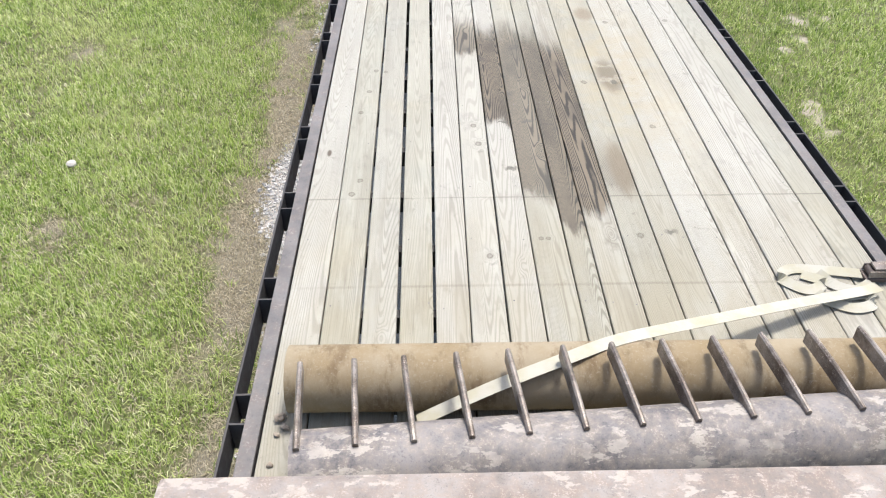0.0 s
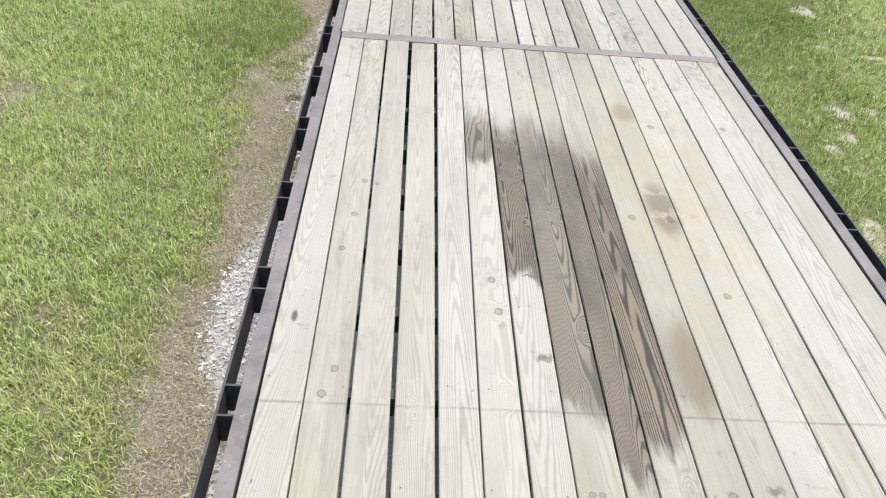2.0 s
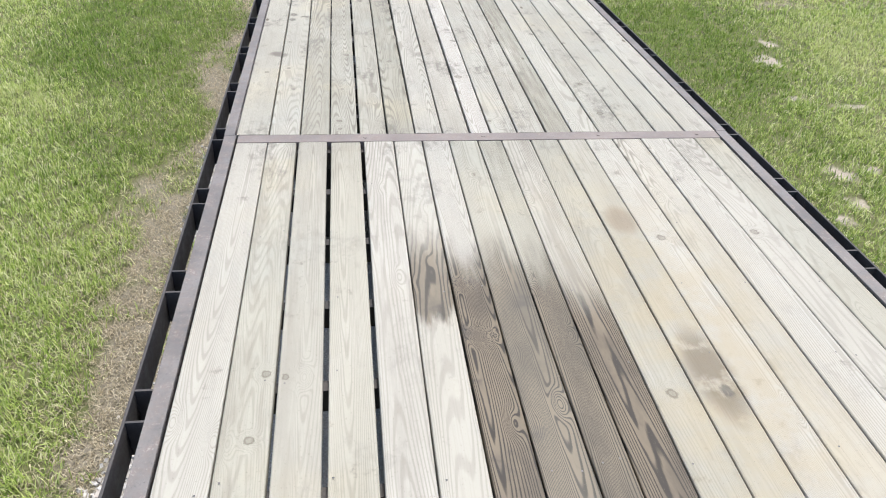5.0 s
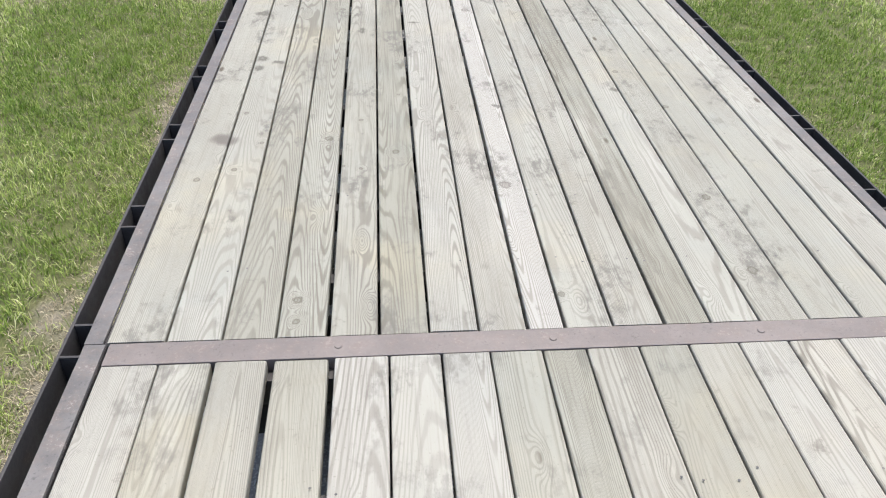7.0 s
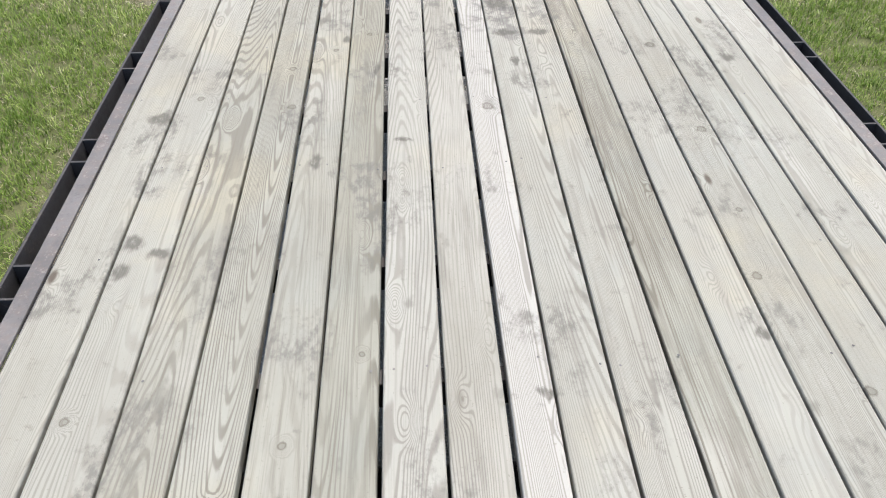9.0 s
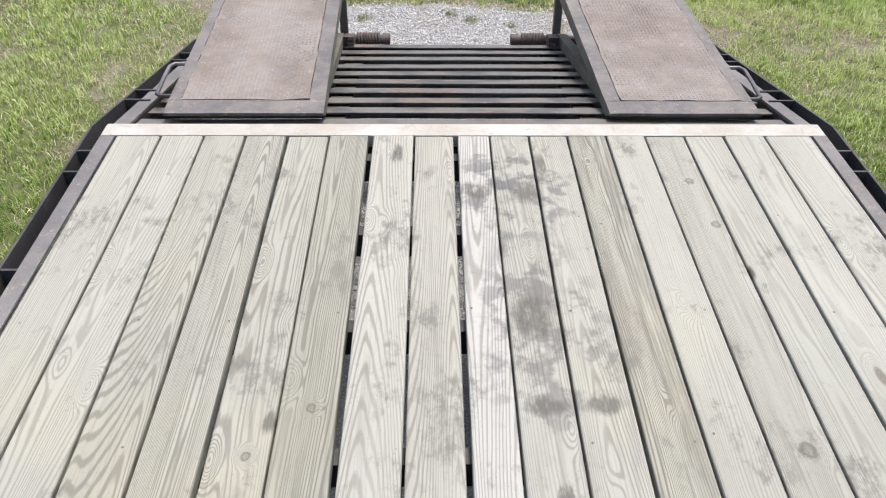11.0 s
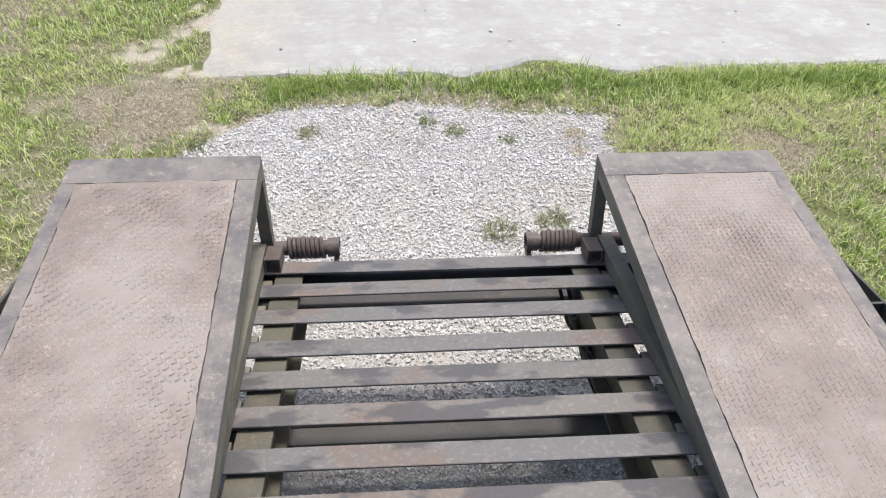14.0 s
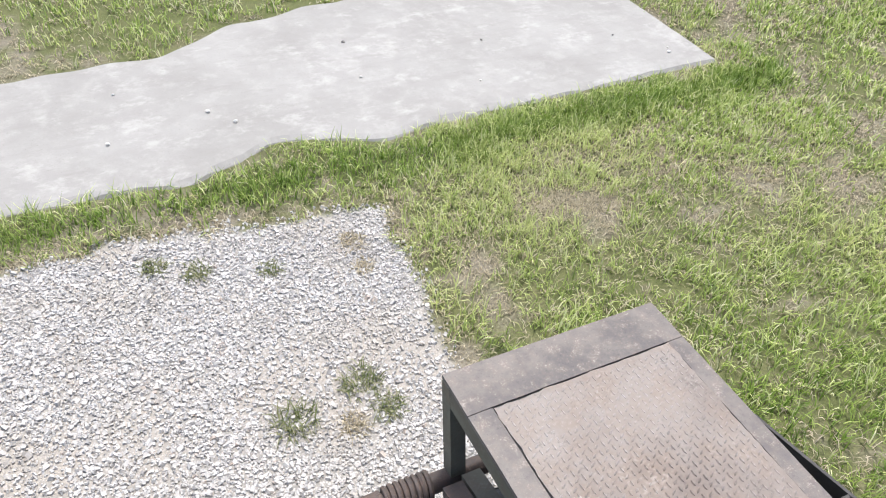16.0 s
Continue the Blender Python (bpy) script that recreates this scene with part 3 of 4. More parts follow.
def slab_near(x):
    base = 14.11 + 0.035 * noise.noise((x * 1.3, 1.0, 5.0)) + 0.02 * noise.noise((x * 6.0, 2.0, 5.0)) + 0.05 * max(0.0, min(1.0, (x - 1.5) / 1.8))
    return base + 0.13 * math.exp(-((x - 0.8) / 0.26) ** 2) - 0.05 * math.exp(-((x - 1.3) / 0.12) ** 2) - 0.05 * math.exp(-((x - 0.3) / 0.15) ** 2)


def slab_far(x):
    return 15.36 + 0.30 / (1 + math.exp(-(x - 0.66) * 9)) + max(0.0, x - 1.0) * 0.2 + 0.04 * noise.noise((x * 4, 7.0, 1.0))


def on_slab(x, y):
    w = 0.03 * noise.noise((x * 7, y * 7, 2.0))
    left = -1.33 - 0.05 * (y - 14.1) + 0.12 * noise.noise((2.0, y * 3, 4.0))
    return left + w < x < 3.62 + w and slab_near(x) + w < y < slab_far(x) + w


def dryness(x, y):
    d = 0.0
    if y < 12.5:
        reach = 0.76 + 0.4 * noise.noise((1.0, y * 0.8, 0.0)) + 0.3 * math.exp(-((y - 6.9) / 0.7) ** 2)
        d = max(d, min(0.72, 2.1 * (1.0 - (-1.3 - x) / reach)) if x < -1.3 else 0.0)
    ring = gravel_amount(x, y)
    if y > 11.5:
        d = max(d, 0.75 - abs(ring - 0.3) * 1.2, 1.0 - math.hypot((x - 1.25) / 0.28, (y - 12.95) / 0.4))
        d = max(d, 1.15 - math.hypot((x + 1.5) / 0.75, (y - 13.85) / 0.75), 1.0 - math.hypot((x - 1.9) / 0.5, (y - 13.3) / 0.5), 0.75 - math.hypot((x - 0.0) / 1.2, (y - 15.95) / 0.25))
    d = max(d, 0.7 - math.hypot((x + 2.66) / 0.45, (y - 4.2) / 0.3), 0.8 - math.hypot((x + 3.8) / 0.5, (y - 6.5) / 0.7), 0.6 - math.hypot((x + 3.1) / 0.4, (y - 3.9) / 0.5))
    if y < 12.3 and (x > 1.3 or (y > 6.8 and x < -2.2)):
        d -= 0.25
    d += 0.42 * noise.noise((x * 0.9, y * 0.9, 11.0)) + 0.4 * noise.noise((x * 3.2, y * 3.2, 12.0)) + 0.24 * noise.noise((x * 8.5, y * 8.5, 13.0))
    return max(0.0, min(1.0, d))


SANDY = ((3.02, 7.15, 0.16, 0.2), (2.86, 6.75, 0.1, 0.2), (2.68, 6.45, 0.09, 0.14), (2.4, 5.15, 0.1, 0.3), (3.8, 8.4, 0.3, 0.09), (3.4, 8.56, 0.25, 0.07), (2.9, 8.55, 0.1, 0.06), (3.3, 7.2, 0.12, 0.08), (3.65, 9.6, 0.14, 0.22), (3.9, 10.2, 0.15, 0.25), (-1.72, 14.45, 0.26, 0.2), (-1.45, 14.9, 0.22, 0.35), (-1.3, 14.2, 0.25, 0.1), (-1.15, 13.55, 0.2, 0.1), (1.0, 13.68, 0.14, 0.06))


def sandiness(x, y):
    s = 0.0
    for cx, cy, rx, ry in SANDY:
        s = max(s, 0.95 - 0.6 * math.hypot((x - cx) / rx, (y - cy) / ry))
    return max(0.0, min(1.0, s + (0.5 * noise.noise((x * 3.0, y * 5.0, 21.0)) + 0.6 * noise.noise((x * 9.0, y * 13.0, 22.0))) * (s > 0)))


def lie(x, y):
    return GROUND + 0.012 * noise.noise((x * 0.7, y * 0.7, 1.5))


def build_ground():
    xs = [-600, -200, -70, -30, -16, -11] + list(np.arange(-8.5, 8.51, 0.1)) + [11, 16, 30, 70, 200, 600]
    ys = [-600, -200, -70, -30, -14, -7] + list(np.arange(-3, 19.01, 0.1)) + [22, 27, 36, 75, 200, 600]
    verts, g, d, s, e = [], [], [], [], []
    for y in ys:
        for x in xs:
            verts.append((x, y, lie(x, y)))
            g.append(gravel_amount(x, y) if -3 < y < 14 and abs(x) < 3 else 0.0)
            d.append(dryness(x, y))
            e.append(dirtiness(x, y) if -3 < y < 14.2 and abs(x) < 3 else 0.0)
            s.append(sandiness(x, y))
    nx = len(xs)
    faces = [(j * nx + i, j * nx + i + 1, (j + 1) * nx + i + 1, (j + 1) * nx + i) for j in range(len(ys) - 1) for i in range(nx - 1)]
    me = bpy.data.meshes.new("ground")
    me.from_pydata(verts, [], faces)
    for name, vals in (("gravel", g), ("dry", d), ("sand", s), ("dirt", e)):
        me.attributes.new(name, "FLOAT", "POINT").data.foreach_set("value", vals)
    me.materials.append(SOIL)
    me.shade_smooth()
    tagged(new("ground", me), "mown lawn soil with dry thatch and bare sandy patches", "lawn", kind="structure")


def build_slab():
    """A thin pad of concrete, its edges ragged where turf creeps over it."""
    bm = bmesh.new()
    n, m = 150, 34
    rows = []
    for i in range(n + 1):
        u = i / n
        row = []
        for j in range(m + 1):
            w = j / m
            x = -1.33 + u * 4.95
            y = slab_near(x) + w * (slab_far(x) - slab_near(x))
            if u < 0.02:
                x += 0.1 * noise.noise((2.0, y * 3, 4.0)) - 0.05 * (y - 14.1)
            if u > 0.98:
                x += 0.01 * noise.noise((3.0, y * 5, 1.0))
            z = GROUND + 0.018 + 0.004 * noise.noise((x, y, 0.0)) - (0.03 if i in (0, n) or j in (0, m) else 0)
            fade = 1 - (u * 4.95 + 0.22 * noise.noise((x * 5, y * 5, 3.0))) / 0.34
            side = 1 - (y - slab_near(x) + 0.05 * noise.noise((x * 9, y * 9, 6.0))) / 0.06
            z -= 0.024 * max(0.0, min(1.0, fade), min(1.0, side))
            row.append(bm.verts.new((x, y, z)))
        rows.append(row)
    for a, b in zip(rows, rows[1:]):
        for j in range(m):
            bm.faces.new((a[j], b[j], b[j + 1], a[j + 1]))
    ob = new("pavement", mesh_of("pavement", bm, CONCRETE))
    tagged(ob, "pale worn concrete pad with turf creeping over its edges", "concrete pad", kind="structure")


def fast_mesh(name, co, loops, sizes, material, smooth=False):
    me = bpy.data.meshes.new(name)
    me.vertices.add(len(co))
    me.vertices.foreach_set("co", np.ascontiguousarray(co, dtype=np.float32).ravel())
    me.loops.add(len(loops))
    me.loops.foreach_set("vertex_index", np.asarray(loops, dtype=np.int32))
    me.polygons.add(len(sizes))
    starts = np.concatenate(([0], np.cumsum(sizes)[:-1])).astype(np.int32)
    me.polygons.foreach_set("loop_start", starts)
    me.materials.append(material)
    me.update(calc_edges=True)
    if smooth:
        me.shade_smooth()
    return me


def blades(name, roots, height, width, material, rng, lean=(0.35, 1.2)):
    """Bent blades of five points each at the given roots (n x 3)."""
    n = len(roots)
    h = height * rng.uniform(0.55, 1.35, n)
    wd = width * rng.uniform(0.7, 1.3, n)
    a = rng.uniform(0, 2 * math.pi, n)
    t = rng.uniform(lean[0], lean[1], n)
    d = np.stack([np.cos(a), np.sin(a), np.zeros(n)], 1)
    s = np.stack([-np.sin(a), np.cos(a), np.zeros(n)], 1)
    z = np.array([0, 0, 1.0])
    mid = roots + d * (h * 0.5 * np.sin(t * 0.55))[:, None] + z * (h * 0.5 * np.cos(t * 0.55))[:, None]
    tip = mid + d * (h * 0.55 * np.sin(np.minimum(t * 1.35, 1.9)))[:, None] + z * (h * 0.55 * np.cos(np.minimum(t * 1.35, 1.9)))[:, None]
    co = np.stack([roots - s * (wd * 0.5)[:, None], roots + s * (wd * 0.5)[:, None], mid + s * (wd * 0.45)[:, None], mid - s * (wd * 0.45)[:, None], tip], 1).reshape(-1, 3)
    base = (np.arange(n) * 5)[:, None]
    loops = (base + np.array([[0, 1, 2, 3, 3, 2, 4]])).ravel()
    sizes = np.tile([4, 3], n)
    return fast_mesh(name, co, loops, sizes, material)


def build_grass():
    rng = np.random.default_rng(5)
    green, straw, rich = [], [], []
    # zones of the lawn: x range, y range, tufts a square metre
    zones = ((-3.6, -1.36, 0.5, 6.5, 1850), (-3.6, -1.36, 6.5, 10.5, 1350), (-6.5, -3.6, 2.0, 11.0, 900), (-5.5, -3.6, 11.0, 15.0, 700), (-3.6, -1.1, 10.5, 15.5, 1150), (1.36, 3.6, 3.0, 11.2, 1100), (1.36, 3.6, 11.2, 14.2, 1500),
             (3.6, 7.0, 5.0, 15.5, 640), (-1.3, 3.9, 13.2, 14.4, 1700), (-2.6, 3.0, 15.2, 17.0, 520), (3.5, 6.5, 14.2, 16.5, 480), (1.0, 1.36, 11.9, 13.6, 1300))
    for x0, x1, y0, y1, per in zones:
        n = int((x1 - x0) * (y1 - y0) * per)
        for x, y in zip(rng.uniform(x0, x1, n), rng.uniform(y0, y1, n)):
            if abs(x) < 1.37 and y < 12.0:
                continue
            ga = gravel_amount(x, y) if y < 14 and x < 1.6 else 0.0
            if ga > 0.5 or on_slab(x, y):
                continue
            sa = sandiness(x, y)
            if sa > 0.55 and rng.random() < 0.4 + sa * 0.55:
                continue
            dr = dryness(x, y)
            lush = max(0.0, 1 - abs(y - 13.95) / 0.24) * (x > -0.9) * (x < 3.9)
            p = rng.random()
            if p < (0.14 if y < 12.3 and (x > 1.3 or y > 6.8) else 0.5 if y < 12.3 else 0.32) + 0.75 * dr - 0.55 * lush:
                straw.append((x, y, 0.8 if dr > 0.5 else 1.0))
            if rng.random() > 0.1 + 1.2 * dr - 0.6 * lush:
                # fewer lush blades farther out; the paler colour also stands in for sky glare
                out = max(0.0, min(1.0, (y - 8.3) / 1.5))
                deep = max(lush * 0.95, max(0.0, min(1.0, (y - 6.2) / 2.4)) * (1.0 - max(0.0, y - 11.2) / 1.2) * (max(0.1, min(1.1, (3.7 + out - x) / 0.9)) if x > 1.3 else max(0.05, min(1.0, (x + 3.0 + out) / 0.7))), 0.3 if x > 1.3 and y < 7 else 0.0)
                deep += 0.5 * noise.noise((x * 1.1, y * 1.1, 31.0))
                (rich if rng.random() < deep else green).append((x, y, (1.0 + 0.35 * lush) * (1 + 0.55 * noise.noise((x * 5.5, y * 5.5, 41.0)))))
    straw += [(x + rng.normal(0, 0.02), y + rng.normal(0, 0.02), f) for x, y, f in straw if f < 0.9]
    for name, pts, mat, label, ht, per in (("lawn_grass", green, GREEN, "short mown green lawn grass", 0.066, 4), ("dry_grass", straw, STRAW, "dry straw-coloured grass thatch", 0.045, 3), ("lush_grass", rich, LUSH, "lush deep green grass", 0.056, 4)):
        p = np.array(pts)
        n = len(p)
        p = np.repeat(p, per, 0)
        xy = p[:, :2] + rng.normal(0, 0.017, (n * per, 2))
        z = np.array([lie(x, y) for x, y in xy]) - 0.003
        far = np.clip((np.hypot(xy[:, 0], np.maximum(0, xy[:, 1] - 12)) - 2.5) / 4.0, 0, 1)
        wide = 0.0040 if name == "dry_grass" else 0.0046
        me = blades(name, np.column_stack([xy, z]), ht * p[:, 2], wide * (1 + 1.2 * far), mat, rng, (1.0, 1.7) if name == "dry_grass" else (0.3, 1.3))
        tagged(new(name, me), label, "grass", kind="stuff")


def build_gravel():
    rng = np.random.default_rng(9)
    base = np.array([(sx, sy, sz) for sz in (-1, 1) for sy in (-1, 1) for sx in (-1, 1)], float) * 0.78
    tri = np.array([(0, 2, 3), (0, 3, 1), (4, 5, 7), (4, 7, 6), (0, 1, 5), (0, 5, 4), (2, 6, 7), (2, 7, 3), (0, 4, 6), (0, 6, 2), (1, 3, 7), (1, 7, 5)])
    pts = []
    for x0, x1, y0, y1, per in ((-1.75, 1.45, 12.0, 13.85, 11500), (-1.25, 1.25, 10.35, 12.0, 5000), (-1.95, -1.15, 1.6, 7.2, 5200), (-1.95, -1.15, 7.2, 9.0, 2500), (-1.3, 1.3, 5.5, 10.35, 160)):
        n = int((x1 - x0) * (y1 - y0) * per)
        for x, y in zip(rng.uniform(x0, x1, n), rng.uniform(y0, y1, n)):
            ga = gravel_amount(x, y)
            if y > 9.5 and rng.random() < 0.6 * dirtiness(x, y):
                continue
            if rng.random() < (ga * 2.0 - 0.55) if y > 9.5 else rng.random() < ga * 1.2 - 0.12:
                pts.append((x, y))
    p = np.array(pts)
    n = len(p)
    r = 0.0052 * np.exp(np.clip(rng.normal(0, 0.33, n), -0.7, 0.75))
    r *= np.where(p[:, 1] < 9.5, 1.35, 1.0)
    shape = base[None] * (1 + rng.uniform(-0.32, 0.32, (n, len(base), 3))) * rng.uniform(0.65, 1.3, (n, 1, 3)) * np.array([1, 1, 0.68])
    axis = rng.normal(size=(n, 3))
    axis /= np.linalg.norm(axis, axis=1)[:, None]
    turn = rng.uniform(0, math.pi, n)[:, None, None]
    k = axis[:, None, :]
    shape = shape * np.cos(turn) + np.cross(np.broadcast_to(k, shape.shape), shape) * np.sin(turn) + k * (shape * k).sum(-1, keepdims=True) * (1 - np.cos(turn))
    x, y = shape[..., 0], shape[..., 1]
    z0 = np.array([lie(*q) for q in p]) + rng.uniform(0.0, 0.006, n)
    co = np.stack([x * r[:, None] + p[:, :1], y * r[:, None] + p[:, 1:], shape[..., 2] * r[:, None] + z0[:, None]], -1).reshape(-1, 3)
    loops = (tri[None] + (np.arange(n) * len(base))[:, None, None]).ravel()
    me = fast_mesh("gravel", co, loops, np.full(n * len(tri), 3), GRAVEL)
    me.shade_flat()
    tagged(new("gravel", me), "white crushed limestone gravel on bare ground", "gravel", kind="stuff")


def build_tufts():
    rng = np.random.default_rng(21)
    for k, (x, y, size, dry) in enumerate(((-0.612, 13.504, 0.11, 0), (0.343, 12.65, 0.13, 0), (-1.19, 13.39, 0.11, 0), (0.48, 13.42, 0.08, 0), (0.042, 13.60, 0.09, 0), (0.196, 13.51, 0.10, 1),
                            (0.862, 13.45, 0.10, 1), (0.614, 12.72, 0.13, 1), (0.53, 12.557, 0.09, 1), (0.663, 12.58, 0.10, 0), (1.15, 12.62, 0.12, 0), (-1.67, 6.75, 0.11, 0), (0.85, 13.29, 0.08, 1), (-1.02, 13.70, 0.09, 1))):
        n = 140
        ang, rad = rng.uniform(0, 2 * math.pi, n), size * 0.55 * np.sqrt(rng.random(n))
        roots = np.column_stack([rad * np.cos(ang), rad * np.sin(ang), np.zeros(n)])
        me = blades("weed_tuft", roots, 0.42 * size + 0.008, 0.004, WEED if not dry or k % 2 else STRAW, rng, (0.8, 1.9))
        ob = new("weed_tuft", me)
        ob.location = (x, y, lie(x, y) - 0.004)
        tagged(ob, "withered straw-coloured weed tuft in white gravel" if dry else "small green weed tuft growing through pale gravel", "weed", "weeds in the gravel")


build_ground()
build_slab()
build_gravel()
build_grass()
build_tufts()

stone_bm = bmesh.new()
bmesh.ops.create_icosphere(stone_bm, subdivisions=2, radius=0.035)
for v in stone_bm.verts:
    v.co *= 1 + 0.25 * noise.noise(v.co * 30)
    v.co.z *= 0.6
stone = new("stone", mesh_of("stone", stone_bm, GRAVEL))
stone.location = (-3.19, 4.62, GROUND + 0.035)
tagged(stone, "single pale stone lying in the lawn", "stone")

# ---- the trailer ----
trailer = empty("flatbed_trailer", "steel flatbed trailer with weathered pine deck and folded rusty ramps", "trailer", at=(0, 0, 0))
DECK_FRONT, STRIP1, STRIP1_END, STRIP2, STRIP2_END = -0.6, 5.807, 5.889, 10.332, 10.41
SLOPE = -0.2135
DOVE_END = 12.0


def dove(y):
    """Height of the sloping tail's slats at y."""
    return -0.097 - 0.236 * (y - 10.70)


def board(x0f, x1f, x0r, x1r, y0, y1, rng, stain, look_of=None):
    """One deck board with eased edges, a slight cup and uneven height."""
    bm = bmesh.new()
    steps = 16
    lift, cup, sag = rng.uniform(-0.002, 0.0015), rng.uniform(-0.001, 0.0012), rng.uniform(-0.0015, 0.0015)
    rows = []
    for i in range(steps + 1):
        u = i / steps
        y = y0 + u * (y1 - y0)
        wob = 0.0015 * noise.noise((x0f * 9, y * 1.3, 2.0))
        a, b = x0f + u * (x0r - x0f) + wob, x1f + u * (x1r - x1f) + wob
        z = lift + sag * math.sin(u * 5)
        sec = ((a, -0.036), (a, -0.005), (a + 0.0018, -0.0015), (a + 0.006, 0.0), ((a + b) / 2, cup), (b - 0.006, 0.0), (b - 0.0018, -0.0015), (b, -0.005), (b, -0.036))
        rows.append([bm.verts.new((x, y, zz + z)) for x, zz in sec])
    n = len(rows[0])
    for p, q in zip(rows, rows[1:]):
        for k in range(n):
            bm.faces.new((p[k], p[(k + 1) % n], q[(k + 1) % n], q[k]))
    bm.faces.new(rows[0][::-1])
    bm.faces.new(rows[-1])
    ob = part("deck_board", bm, WOOD, trailer)
    me = ob.data
    character = look_of or (rng.uniform(0.7, 1.15), max(0.0, rng.uniform(-0.6, 0.6)), max(0.0, rng.uniform(-0.8, 0.6)), max(0.0, rng.uniform(-1.0, 0.4)))
    for name, v in zip(("stain_from", "stain_to", "stain_depth", "grain", "dull", "pale", "streaky"), tuple(stain or (90.0, 91.0, 0.0)) + tuple(character)):
        me.attributes.new(name, "FLOAT", "POINT").data.foreach_set("value", [v] * len(me.vertices))
    return ob


brng = random.Random(4)
FRONT_A = (-1.213, -1.065, -0.911, -0.775, -0.647, -0.518, -0.372, -0.227, -0.069, 0.019, 0.159, 0.314, 0.459, 0.617, 0.751, 0.900, 1.068, 1.210)
FRONT_B = (-1.213, -1.065, -0.924, -0.775, -0.616, -0.464, -0.325, -0.194, -0.051, 0.069, 0.215, 0.354, 0.495, 0.637, 0.784, 0.927, 1.068, 1.210)
FRONT_GAPS = {1: (0.006, 0.004), 2: (0.008, 0.012), 3: (0.009, 0.020), 4: (0.005, 0.018), 6: (0.008, 0.006), 8: (0.005, 0.005), 9: (0.005, 0.004)}
STAINS = {5: (4.38, 5.08, 0.85), 6: (3.5, 4.95, 0.97), 7: (2.83, 5.0, 0.82), 8: (2.56, 4.9, 0.9), 9: (2.7, 4.72, 0.98), 10: (2.85, 3.5, 0.4)}
for k in range(17):
    ga, gb = FRONT_GAPS.get(k, (0.005, 0.005)), FRONT_GAPS.get(k + 1, (0.005, 0.005))
    board(FRONT_A[k] + ga[0] / 2, FRONT_A[k + 1] - gb[0] / 2, FRONT_B[k] + ga[1] / 2, FRONT_B[k + 1] - gb[1] / 2, DECK_FRONT, STRIP1 - brng.uniform(0.001, 0.004), brng, STAINS.get(k))
REAR_A = (-1.222, -1.064, -0.915, -0.771, -0.630, -0.490, -0.352, -0.214, -0.076, 0.029, 0.166, 0.315, 0.450, 0.592, 0.741, 0.895, 1.054, 1.222)
REAR_B = (-1.222, -1.067, -0.918, -0.774, -0.629, -0.483, -0.337, -0.185, -0.041, 0.079, 0.217, 0.352, 0.490, 0.628, 0.768, 0.908, 1.055, 1.222)
# grain, dullness, paleness and brown streaks of the boards that stand out
REAR_LOOK = {0: (0.6, 0.1, 0.25, 0.0), 1: (0.7, 0.0, 0.35, 0.0), 2: (0.9, 0.1, 0.1, 0.0), 3: (1.05, 0.2, 0.1, 0.1), 4: (0.95, 0.15, 0.15, 0.0), 5: (1.15, 0.8, 0.0, 0.0), 6: (1.0, 0.0, 0.45, 0.0), 7: (0.8, 0.3, 0.1, 0.05), 8: (1.05, 0.0, 1.0, 0.0), 9: (0.75, 0.1, 0.3, 0.1), 10: (0.9, 0.1, 0.3, 0.1), 11: (1.1, 0.25, 0.0, 0.5), 12: (0.55, 0.05, 0.35, 0.0), 13: (1.0, 0.1, 0.25, 0.15), 14: (0.6, 0.1, 0.3, 0.0), 15: (0.6, 0.2, 0.3, 0.0), 16: (0.6, 0.0, 0.4, 0.0)}
REAR_GAPS = {1: (0.006, 0.009), 3: (0.006, 0.009), 4: (0.014, 0.011), 6: (0.007, 0.019), 8: (0.010, 0.016), 9: (0.008, 0.006), 11: (0.011, 0.007), 14: (0.006, 0.007), 15: (0.009, 0.009), 16: (0.009, 0.007)}
for k in range(17):
    ga, gb = REAR_GAPS.get(k, (0.007, 0.007)), REAR_GAPS.get(k + 1, (0.007, 0.007))
    board(REAR_A[k] + ga[0] / 2, REAR_A[k + 1] - gb[0] / 2, REAR_B[k] + ga[1] / 2, REAR_B[k + 1] - gb[1] / 2, STRIP1_END + brng.uniform(0.001, 0.006), STRIP2 - brng.uniform(0.001, 0.004), brng, None, REAR_LOOK.get(k))

# flat steel strips across the deck
strip = box(-1.208, 1.212, STRIP1, STRIP1_END, -0.04, 0.002, 0.002)
part("cross_strip", strip, STRIPB, trailer, "flat brown steel strip across the deck")
for x in (-0.60, -0.015, 0.575, 1.10):
    bolt = bmesh.new()
    bmesh.ops.create_cone(bolt, cap_ends=True, segments=12, radius1=0.011, radius2=0.009, depth=0.003, matrix=Matrix.Translation((x, (STRIP1 + STRIP1_END) / 2, 0.0035)))
    part("strip_bolt", bolt, STRIPB, trailer)
strip = box(-1.275, 1.275, STRIP2, STRIP2_END, -0.045, 0.003, 0.003)
part("cross_strip", strip, STRIPW, trailer, "bright scuffed steel strip at the deck's tail")
part("tail_plate", box(-1.21, 1.21, STRIP2_END - 0.012, STRIP2_END - 0.001, -0.16, -0.047), BLACK, trailer)

